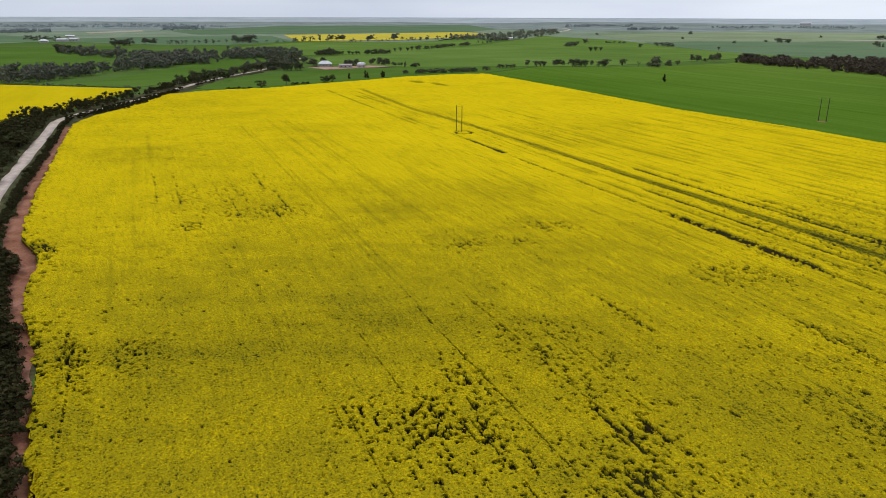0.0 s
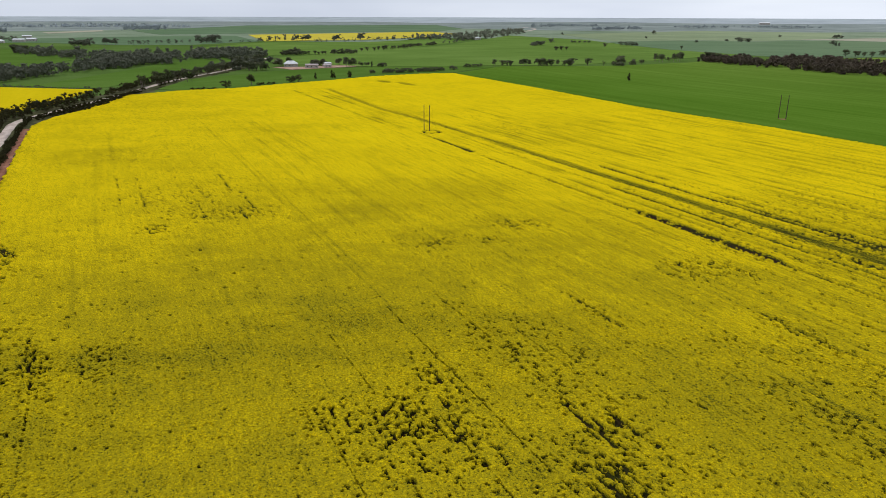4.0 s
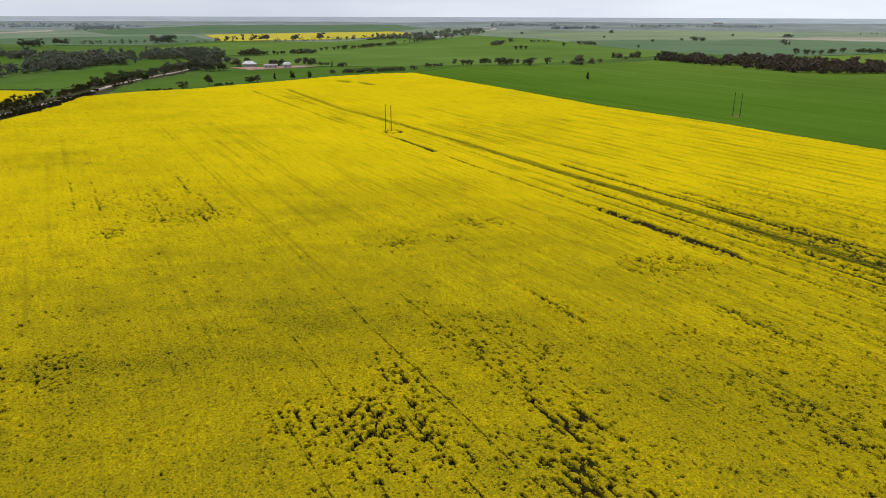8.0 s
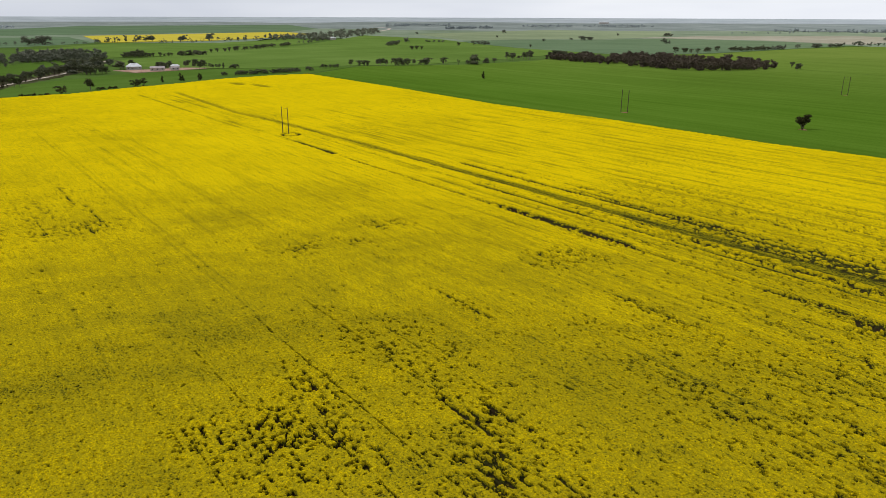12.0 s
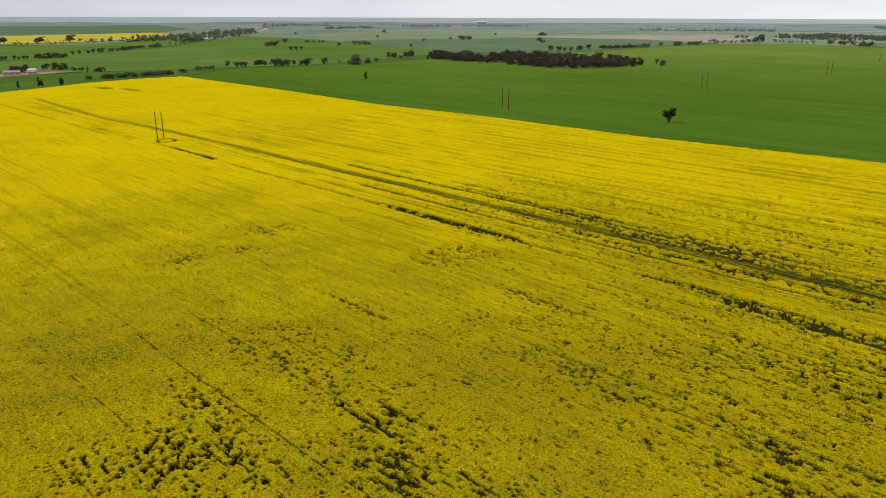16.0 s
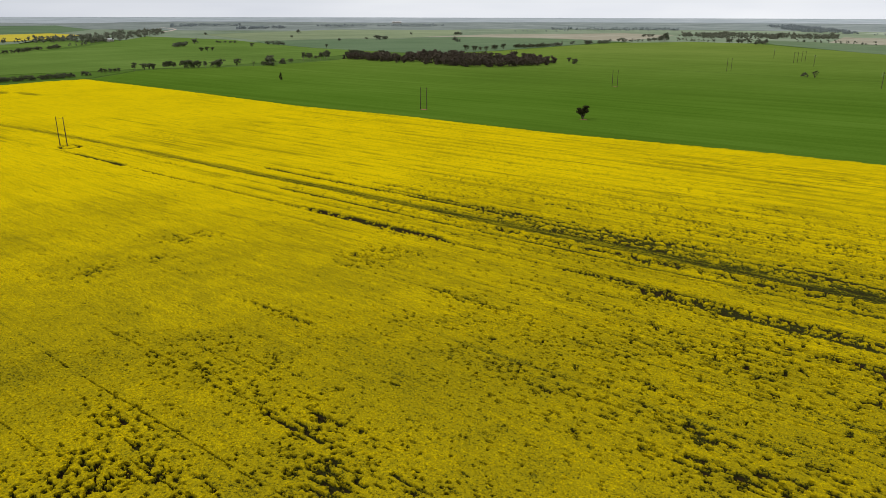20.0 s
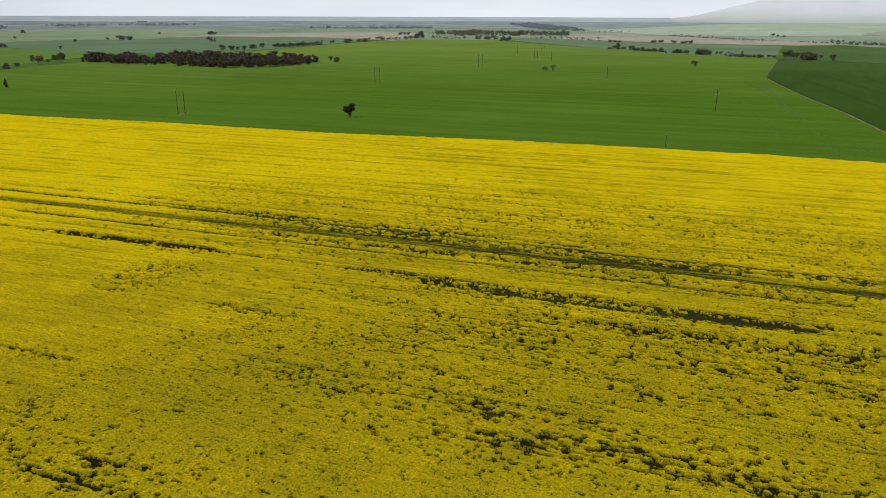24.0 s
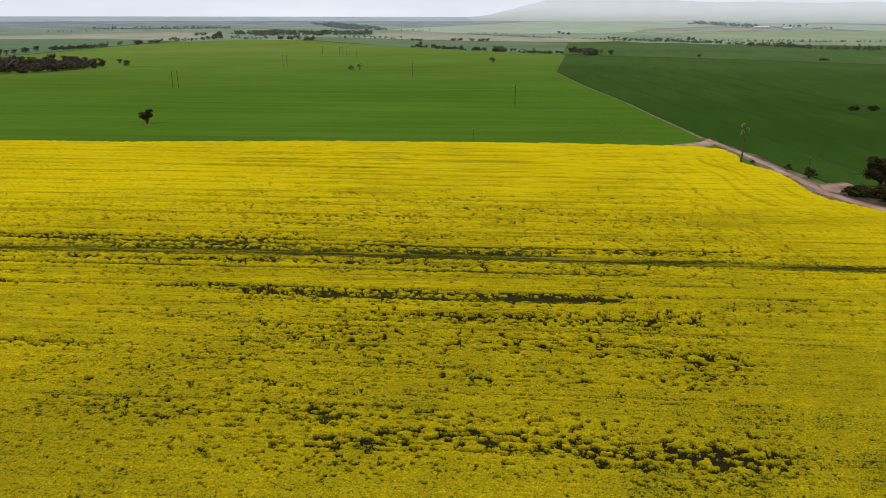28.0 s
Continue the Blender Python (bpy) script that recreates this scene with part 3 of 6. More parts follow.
ribbon("tramline", "dark furrow line behind the barley", [(1007, 326), (1050, 157), (1026, 6), (997, -161)], 1.6, TRAM, 0.38, "wheel track", 8.0, 0.6, 19)
# ---- the canola crop ----
MAIN = [(-51, 70), (-60, 86), (-70, 105), (-83, 123), (-91.5, 138), (-94.5, 147), (-97, 153), (-102, 160.5), (-113, 173), (-137, 221), (-152, 256), (-179, 316), (-203, 372), (-208, 404), (-206, 440), (-212, 520), (-186, 551), (-148, 571),
        (-118, 607), (-84, 641), (-47, 685), (-4, 715), (29, 724), (88, 581), (138, 447), (176, 375), (217, 280), (262, 202), (306, 108), (330, 45), (328, 34), (313, 25.5), (301, 24), (294, 17),
        (288, 10.5), (278, 5.5), (267, 1), (257, -2.5), (250.5, -7.5), (246, -15.3), (240, -24.5), (231, -35), (224, -45), (184, -120), (158, -165), (85, -165)]
ROAD_SIDE = MAIN[:18]
TRACK_SIDE = MAIN[-17:-2]
ROW = 0.66                                   # metres from one drill gap to the next
# thin places: along the rows, across them, half lengths, strength
THIN = [(-83, 31, 6, 5, 0.34), (-80, 38, 8, 4, 0.28), (-92, 43, 5, 3, 0.6), (-86, 23, 5, 3, 0.3), (-72, 40, 5, 2.5, 0.3), (-72, 30, 6, 5, 0.25),
        (-66, 56, 6, 2.0, 0.62), (-60, 51, 6, 3.5, 0.55), (-54, 50, 5, 3, 0.5), (-66, 60.5, 4, 1.5, 0.45), (-48, 56, 4, 2, 0.45), (-91, 60, 12, 4, 0.24),
        (-102, 81.5, 6, 1.6, 0.5), (-155, 72, 3.5, 5, 0.62), (-152, 86, 3, 3, 0.42), (-160, 99, 4, 5, 0.52), (-112, 115, 6, 5, 0.46), (-109, 124, 6, 4, 0.4), (-118, 136, 9, 2.5, 0.4), (-132, 138.6, 20, 1.4, 0.5),
        (-123, -16.5, 7, 1.7, 0.5), (-113, -14.5, 4, 1.3, 0.4), (-117, -7, 5, 2.4, 0.4), (-124, -3, 4, 2.5, 0.3), (-195, -27, 6, 2.5, 0.4), (-182, -26, 7, 1.6, 0.3)]
THIN_FAR = [(-197, 7.5, 3, 2.5, 0.75), (-205, 30, 4, 9, 0.62), (-232, 20, 14, 16, 0.35), (-254, 34, 6, 4, 0.4), (-302, 8, 2.5, 1.4, 1.3), (-303, 21, 1.5, 1.0, 0.9), (-315, 0, 2, 1.5, 0.8), (-361, 21, 2, 3, 0.9),
            (10, 84, 26, 3.2, 0.4), (32, 81, 6, 3.5, 0.35), (28, 77.2, 4, 1.0, 0.4), (-25, 88.5, 4, 2.2, 0.42), (0, 86, 14, 5, 0.18), (40, 109, 7, 2, 0.4), (8, 116, 10, 2, 0.32), (-77, 109.5, 9, 1.5, 0.42), (-38, 90, 20, 1.5, 0.28),
            (-10, 136.6, 30, 2.2, 0.3), (20, 126.5, 30, 1.2, 0.5), (-40, 136, 12, 3, 0.45), (62, 133, 16, 3, 0.42), (-60, 138.5, 12, 1.5, 0.4), (0, 167, 70, 1.5, 0.5), (-60, 166, 50, 1.5, 0.4), (-50, 156.5, 60, 1.4, 0.38), (-100, 173, 40, 2, 0.3)]
# gaps along single rows: across, from, to, half width, strength, how broken
LINES = [(45.4, -122, -45, 0.20, 1.0, 0.8), (31.5, -114, -90, 0.20, 0.9, 0.9), (38.2, -80, -52, 0.26, 1.0, 0.9), (20.5, -102, -84, 0.2, 0.95, 1.0), (22.1, -90, -66, 0.2, 0.95, 1.0), (28.2, -74, -52, 0.2, 0.85, 1.0), (33.4, -72, -50, 0.2, 0.85, 1.0),
         (56.9, -122, -76, 0.26, 0.98, 1.0), (56.2, -76, -61, 0.42, 1.3, 0.7), (60.8, -71, -62, 0.34, 1.2, 0.7), (61.4, -63, -60, 0.4, 1.25, 0.5), (56.6, -51, -45, 0.45, 1.3, 0.6), (63.4, -104, -70, 0.22, 0.95, 1.0), (66.0, -96, -84, 0.22, 0.9, 1.0), (82.0, -113, -94, 0.3, 1.0, 0.9),
         (-15.9, -114, -91, 0.2, 1.0, 0.8), (-17.4, -136, -112, 0.24, 1.05, 0.7), (-14.8, -126, -110, 0.2, 1.0, 0.8), (-16.2, -132, -112, 0.2, 0.95, 0.8), (-12.1, -108, -84, 0.15, 0.8, 1.0), (-9.2, -130, -112, 0.15, 0.72, 1.0), (-4.6, -125, -98, 0.15, 0.7, 1.0),
         (139.2, -300, -262, 0.6, 1.5, 0.5), (138.4, -320, -160, 0.38, 1.1, 0.9), (139.8, -160, -106, 0.75, 1.5, 0.8), (137.8, -156, -120, 0.6, 1.05, 0.9), (138.6, -108, -60, 0.5, 1.05, 0.9), (139.6, -64, 42, 0.4, 1.25, 0.8), (135.4, -44, 20, 0.5, 1.15, 0.7), (137.2, 4, 27, 0.8, 1.5, 0.3), (138.6, -24, 46, 0.4, 1.15, 0.8), (136.0, -34, 30, 0.36, 1.1, 0.8), (134.4, -14, 24, 0.3, 1.0, 0.9), (139.0, 48, 78, 0.4, 1.1, 0.8), (126.5, -22, 54, 0.42, 1.15, 0.8), (128.0, -14, 6, 0.4, 1.1, 0.8),
         (152.3, -300, -185, 0.3, 0.8, 0.8), (152.0, -185, 36, 0.6, 1.5, 0.35), (149.4, -85, -40, 0.3, 0.95, 0.8), (155.2, -120, 40, 0.3, 0.9, 1.0), (170.3, -215, 62, 0.6, 1.5, 0.4), (173.1, -160, -20, 0.5, 1.25, 0.6), (166.4, -110, 45, 0.32, 1.0, 0.9), (177.0, -205, -145, 0.4, 0.85, 0.9), (167.8, 30, 90, 0.4, 1.0, 0.8)]
LINES_FAR = [(187.2, -96, -38, 0.38, 1.15, 0.7), (190.2, -68, -44, 0.3, 0.95, 0.8), (190.2, -32, -18, 0.3, 0.9, 0.8), (189.0, -2, 14, 0.4, 1.15, 0.6), (185.4, -350, -290, 0.4, 0.75, 0.8), (216.0, -36, 0, 0.35, 0.9, 0.9), (282.0, -44, -34, 0.5, 0.95, 0.6), (244.5, -64, -52, 0.4, 0.85, 0.9), (245.8, -30, -16, 0.4, 0.85, 0.9), (110.2, -88, -68, 0.35, 1.1, 0.8),
             (83.6, 4, 32, 0.34, 1.1, 0.8), (81.6, -24, -12, 0.4, 1.15, 0.7), (83.2, -32, -8, 0.34, 1.05, 0.9), (82.2, -4, 10, 0.36, 1.1, 0.8), (89.6, -66, -8, 0.26, 0.95, 1.0), (95.8, 6, 36, 0.24, 0.95, 1.0), (97.4, -20, 30, 0.2, 0.85, 0.8), (109.3, 30, 48, 0.4, 1.1, 0.8), (101.5, -30, 26, 0.22, 0.85, 0.9), (117.2, -6, 20, 0.3, 1.0, 0.9),
             (1.1, -330, -226, 0.35, 0.69, 1.0), (7.6, -272, -222, 0.35, 0.77, 1.0), (13, -255, -236, 0.35, 0.69, 1.0), (19.6, -268, -228, 0.35, 0.82, 1.0), (22.4, -240, -200, 0.4, 0.77, 1.0), (28.2, -214, -198, 0.45, 0.86, 1.0), (34.8, -262, -234, 0.4, 0.86, 1.0), (37.0, -232, -200, 0.4, 0.82, 1.0), (33.0, -212, -198, 0.4, 0.82, 1.0), (25.3, -250, -232, 0.35, 0.73, 1.0)]
# faint wheel lines, with fewer flowers: across, from, to, half width, strength
FAINT = [(133.0, -540, -345, 0.5, 0.7), (137.4, -380, -336, 0.8, 0.75), (147.0, -530, -440, 0.5, 0.6), (143.0, -520, -480, 0.5, 0.6), (151.0, -540, -480, 0.5, 0.6), (180.5, -374, -340, 0.5, 0.5), (204, -390, -350, 0.5, 0.5), (206, -350, -310, 0.5, 0.5), (172, -330, -230, 0.5, 0.5), (176, -300, -200, 0.5, 0.4), (46.1, -380, -120, 0.25, 0.45), (48.2, -360, -140, 0.25, 0.45), (57.8, -320, -180, 0.4, 0.35), (62.7, -400, -250, 0.4, 0.35), (70.0, -390, -200, 0.4, 0.45), (72.1, -390, -180, 0.4, 0.45), (76, -380, -300, 0.4, 0.4), (79, -350, -290, 0.4, 0.4), (0.6, -370, -290, 0.4, 0.4), (-6, -300, -190, 0.35, 0.3), (98.5, -260, -130, 0.4, 0.35), (120, -240, -130, 0.4, 0.4), (32, -200, -112, 0.3, 0.35), (18, -180, -120, 0.3, 0.3), (-11, -190, -130, 0.3, 0.3),
         (129, -160, 0, 0.35, 0.4), (145, -200, 60, 0.35, 0.45), (147.6, -160, 60, 0.3, 0.4), (178.5, -160, 100, 0.4, 0.5), (181.5, -120, 90, 0.35, 0.4), (92.6, -80, 20, 0.3, 0.4), (105.5, -60, 40, 0.3, 0.4), (112.6, -50, 50, 0.3, 0.4), (120.5, -60, 50, 0.3, 0.45), (123.6, -40, 40, 0.3, 0.4)]
FAINT += [(196 + 4.6 * k + 1.3 * (k * 7 % 3), -330 + 53 * k % 150, 40 + 37 * k % 60, 0.6, (0.42, 0.24, 0.34, 0.2)[k % 4]) for k in range(24)]
# places with fewer open flowers
DULL = [(-119, 1, 13, 9, 0.2), (-111, 12, 9, 9, 0.22), (-104, -4, 9, 6, 0.15), (-121, 49, 9, 7, 0.3), (-145, -5, 12, 9, 0.28), (-145, 24, 14, 12, 0.3), (-112, 29, 8, 7, 0.25), (-206, 106, 14, 14, 0.3), (-194, 68, 14, 12, 0.24), (-60, 75, 9, 7, 0.3),
        (-137, 60, 10, 8, 0.2), (-320, -6, 12, 12, 0.42), (60, 95, 20, 14, 0.2), (40, 60, 40, 20, 0.22), (62, 196, 12, 5, 0.4), (90, 200, 14, 5, 0.35), (56, 132, 10, 8, 0.3), (-470, 150, 20, 10, 0.3), (-300, 203, 12, 12, 0.22), (-50, 36, 14, 10, 0.2)]
# open stand, single bushes with ground between them: along, across, half lengths, strength
OPEN = [(-12, 136.4, 50, 3.0, 1.1), (-82, 32.5, 8.5, 5.5, 0.8), (-79, 40, 8, 3.5, 0.55), (-62, 54, 9, 3.5, 0.6), (-40, 167.3, 95, 2.6, 0.72), (-60, 156.6, 80, 1.6, 0.5), (-45, 172, 80, 1.6, 0.5), (-132, 138.8, 24, 1.5, 0.8), (8, 83, 28, 3.4, 0.38), (30, 78, 9, 3, 0.55), (-155, 73, 4, 6, 0.5), (-205, 32, 4, 8, 0.45)]
# low green weeds between the plants
WEEDS = [(-64, 57, 7, 3.5, 0.4), (-58, 50, 7, 3.5, 0.35), (-78, 40, 9, 4, 0.3), (-50, 56, 5, 2, 0.35), (-8, 136, 44, 2.4, 0.7), (-30, 84, 40, 8, 0.22), (-25, 88.5, 4, 2.5, 0.5), (30, 79, 8, 3, 0.4), (-30, 168, 100, 2.6, 0.75), (-20, 156, 70, 2, 0.4), (-130, 139.5, 14, 1.5, 0.35), (-155, 76, 6, 9, 0.4), (-50, 152.0, 110, 1.6, 0.85), (-40, 171.5, 70, 2.0, 0.55)]
# older wheel marks across the headland
HEAD_MARKS = [[(284, 55), (249, 35), (216, 20), (188, 0.7), (150, -28)], [(312, 38), (261, 19.5), (240.6, 5), (222, -17)], [(262, 12), (245.5, 1), (230, -14.8), (216, -28)], [(300, 34), (272, 15), (246, -1), (226, -24)]]


def edge_distance(line, x, y):
    best = np.full(x.shape, 1e9)
    for (ax, ay), (bx, by) in zip(line, line[1:]):
        t = np.clip(((x - ax) * (bx - ax) + (y - ay) * (by - ay)) / ((bx - ax) ** 2 + (by - ay) ** 2), 0, 1)
        best = np.minimum(best, np.hypot(x - ax - t * (bx - ax), y - ay - t * (by - ay)))
    return best


def spots(u, v, table):
    total = np.zeros(u.shape)
    for cu, cv, su, sv, k in table:
        total += k * np.exp(-0.5 * (((u - cu) / su) ** 2 + ((v - cv) / sv) ** 2))
    return total


def crop_state(x, y):
    """How thin the crop stands (0 full, 1 bare), how dull its bloom is, and how weedy the ground is."""
    u, v = 0.406 * x - 0.914 * y, 0.914 * x + 0.406 * y
    r = np.hypot(x, y)
    far = smooth_step(150, 280, r)
    v = v + 0.5 * (value_noise(u / 60.0, v / 400.0, 21) - 0.5)
    # on the headland the drill rows follow the farm track
    side = edge_distance(TRACK_SIDE, x, y)
    head = side < 26 + 5 * value_noise(u / 20.0, v / 20.0, 35)
    u_row, v_row = np.where(head, -0.70 * x - 0.72 * y, u), np.where(head, 700.0 - side, v)
    # the gappy part of the field: missing plants in bands along the rows
    bands = 0.62 + 0.9 * smooth_step(0.25, 0.8, 0.6 * value_noise(u / 26.0, v / 2.6, 22) + 0.4 * value_noise(u / 7.0, v / 1.5, 40))
    s = 0.05 + 0.41 * bands * smooth_step(66, 84, v) * (1 - smooth_step(131, 135, v)) * smooth_step(-120, -20, u) * (1 - smooth_step(38, 54, u))
    s += 0.20 * bands * smooth_step(44, 58, v) * (1 - smooth_step(66, 80, v)) * smooth_step(-125, -95, u) * (1 - smooth_step(-45, -20, u))
    s += 0.16 * bands * smooth_step(15, 24, v) * (1 - smooth_step(44, 52, v)) * smooth_step(-100, -84, u) * (1 - smooth_step(-55, -30, u))
    s += 0.30 * bands * smooth_step(134, 150, v) * (1 - smooth_step(200, 260, v)) * smooth_step(-220, -120, u) * (1 - smooth_step(60, 90, u))
    s += spots(u, v, THIN + THIN_FAR)
    # ragged, gappy rim along the road side
    rim = edge_distance(ROAD_SIDE, x, y)
    s += 1.1 * np.exp(-rim / 2.6) * value_noise(u / 7.0, v / 7.0, 33) * (y < 380)
    s *= 1 - 0.8 * head
    # single missing plants, one drill gap at a time
    gap = np.floor(v_row / ROW)
    off = np.abs(v_row - (gap + 0.5) * ROW + 0.3 * (value_noise(u_row / 2.4, gap, 23) - 0.5))
    n = 0.62 * value_noise(u_row / 0.95, gap, 27) + 0.38 * value_noise(u_row / 0.45, gap, 28)
    loose_stand = smooth_step(0.5, 0.75, s)
    n = (1 - loose_stand) * n + loose_stand * (0.55 * value_noise(u / 0.95, v / 0.6, 32) + 0.45 * n)
    # gaps widen with distance r from the camera, to stay open in its view
    loose = np.interp(r, [90, 130, 180, 280], [0.55, 0.85, 1.1, 1.5]) * (0.55 + 0.45 * smooth_step(20, 70, v))
    th = np.maximum(0.93 - 0.50 * s * np.interp(r, [90, 140], [0.9, 1.2]), 0.45)
    wide = (0.17 + 0.17 * np.clip(s, 0, 1.2)) * np.interp(r, [90, 130, 180], [0.85, 1.05, 1.3])
    hole = smooth_step(th - 0.04, th + 0.05, n) * (1 - smooth_step(wide * 0.8, wide * 1.5, off)) * (1 - 0.75 * far)
    thin = hole
    # bare gaps along single rows
    for cv, u0, u1, w, k, broken in LINES + LINES_FAR:
        near = (np.abs(v - cv) < 4 * w + 0.6) & (u > u0 - 9) & (u < u1 + 9)
        if not near.any():
            continue
        un, vn = u[near], v[near]
        at = np.full(un.shape, cv)
        along = smooth_step(u0 - 5, u0 + 3, un) * (1 - smooth_step(u1 - 3, u1 + 5, un))
        d = vn - cv + 0.4 * (value_noise(un / 11.0, at, 23) - 0.5) + 0.6 * w * (value_noise(un / 1.3, at, 26) - 0.5)
        mark = k * along * np.exp(-0.5 * (d / (w * loose[near])) ** 2)
        beads = 0.55 * value_noise(un / 2.1, at, 24) + 0.45 * value_noise(un / 0.8, at, 25)
        mark *= 1 + broken * 2.4 * (beads - 0.58)
        thin[near] = np.maximum(thin[near], (0.7 if u1 < -190 else 1.0) * smooth_step(0.42, 0.8, mark) * (1 - 0.85 * head[near]))
    bush = 0.6 * value_noise(u / 0.85, v / 0.6, 61) + 0.4 * value_noise(u / 0.4, v / 0.32, 62)
    free = np.zeros(x.shape)
    for cu, cv, su, sv, k in OPEN:
        free = np.maximum(free, k * np.exp(-((u - cu) / su) ** 4 - ((v - cv) / sv) ** 4))
    free = np.minimum(free * (0.75 + 0.5 * value_noise(u / 4.0, v / 1.6, 63)), 1.02)
    thin = np.maximum(thin, smooth_step(1.02, 1.14, bush + 0.62 * free))
    faint = np.zeros(x.shape)
    for cv, u0, u1, w, k in FAINT:
        near = (np.abs(v - cv) < 4 * w + 0.6) & (u > u0 - 12) & (u < u1 + 12)
        un, at = u[near], np.full(int(near.sum()), cv)
        along = smooth_step(u0 - 12, u0 + 6, un) * (1 - smooth_step(u1 - 6, u1 + 12, un))
        d = v[near] - cv + 0.4 * (value_noise(un / 14.0, at, 23) - 0.5)
        faint[near] = np.maximum(faint[near], k * (0.55 if cv < 130 and u0 < -120 else 1.0) * along * np.exp(-0.5 * (d / (w * (1 + 0.3 * far[near]))) ** 2) * (0.25 + 1.1 * value_noise(un / 12.0, at, 36)))
    dull = 0.62 * spots(u, v, DULL) * (0.6 + 0.8 * value_noise(u / 9.0, v / 6.0, 29))
    # wind-tossed mottling where the stand is closed
    calm = (1 - 0.6 * smooth_step(80, 140, v)) * (1 - 0.55 * far)
    dull += calm * (0.15 * smooth_step(0.42, 0.8, value_noise(x / 19.0, y / 12.0, 51)) + 0.13 * smooth_step(0.45, 0.8, value_noise(x / 7.0, y / 4.0, 52)) + 0.12 * value_noise(x / 2.6, y / 1.3, 53))
    # drill rows that show as thin darker lines
    lines = smooth_step(0.55, 0.85, value_noise(v_row / 1.5, u_row / 45.0, 37)) * (0.2 + 0.8 * smooth_step(0.35, 0.7, value_noise(u / 40.0, v / 22.0, 38)))
    dull += (0.10 + 0.22 * far) * row_share(x, y) * lines + faint * (1 - head)
    for mark in HEAD_MARKS:
        d = edge_distance(mark, x, y)
        dull += 0.24 * np.exp(-0.5 * (d / 0.5) ** 2) * (0.4 + 0.9 * value_noise(x / 8.0, y / 8.0, 54))
    # the green strip where a vehicle has passed
    middle = np.interp(u, [-560, -541, -483, -412, -367, -319, -278, -200, 0, 45, 90], [163, 160.5, 157.6, 155, 158, 160, 160.5, 161.3, 162.4, 160.8, 159.2])
    strip = smooth_step(-560, -530, u) * (1 - smooth_step(94, 110, u))
    half = 2.1 + 0.3 * smooth_step(-110, -50, u) * (1 - smooth_step(20, 70, u)) - 0.3 * smooth_step(-170, -260, u)
    strip = strip * (1 - smooth_step(half, half + 0.8, np.abs(v - middle + 0.6 * (value_noise(u / 25.0, v * 0, 30) - 0.5)) + 0.7 * (value_noise(u / 1.2, v / 0.8, 31) - 0.5)))
    thin = np.maximum(thin, np.interp(u, [-300, -180], [0.5, 0.9]) * strip)
    weedy = np.maximum(strip, spots(u, v, WEEDS))
    # a washed-out patch at the far end of the field
    worn = np.maximum(np.exp(-(((u + 590) / 13) ** 2 + ((v - 224) / 5.0) ** 2) ** 2), np.exp(-(((u + 562) / 17) ** 2 + ((v - 233.5) / 4.5) ** 2) ** 2))
    thin, weedy = np.maximum(thin, 0.6 * worn), np.maximum(weedy, 0.7 * worn)
    # worn ring round the foot of the power poles
    thin = np.maximum(thin, 1 - smooth_step(0.14, 0.3, np.abs(np.hypot((x - 3.8) / 3.9, (y - 350.0) / 4.6) - 1)))
    return np.clip(thin, 0, 1), np.clip(dull, 0, 0.46 + 0.16 * far), np.clip(weedy, 0, 1)


def row_share(x, y):
    """How plainly the drill rows show in the bloom."""
    u, v = 0.406 * x - 0.914 * y, 0.914 * x + 0.406 * y
    return 0.2 + 0.8 * smooth_step(50, 170, v) * smooth_step(-520, -300, u)


def lumps(x, y):
    u, v = 0.406 * x - 0.914 * y, 0.914 * x + 0.406 * y
    ridge = 0.22 + 0.26 * smooth_step(40, 110, v)
    drawn = 1 + 1.0 * smooth_step(60, 130, v)      # the plants lean together along the rows
    return (1 - ridge) * (0.45 * value_noise(u / (0.8 * drawn), v / 0.5, 41) + 0.55 * value_noise(u / (0.36 * drawn), v / 0.3, 42)) + ridge * value_noise(v / (0.8 * ROW), u / 7.0, 43)


def canopy_height(thin, weedy, lump, r):
    fade = 1 - 0.4 * smooth_step(250, 600, r)
    return 0.12 + (0.62 + 0.5 * lump * fade + 0.2 * (1 - fade)) * (1 - 0.92 * thin) * (1 - 0.35 * weedy) + 0.35 * weedy * thin * lump


def add_float(ob, name, values):
    ob.data.attributes.new(name, "FLOAT", "POINT").data.foreach_set("value", np.asarray(values, np.float32))


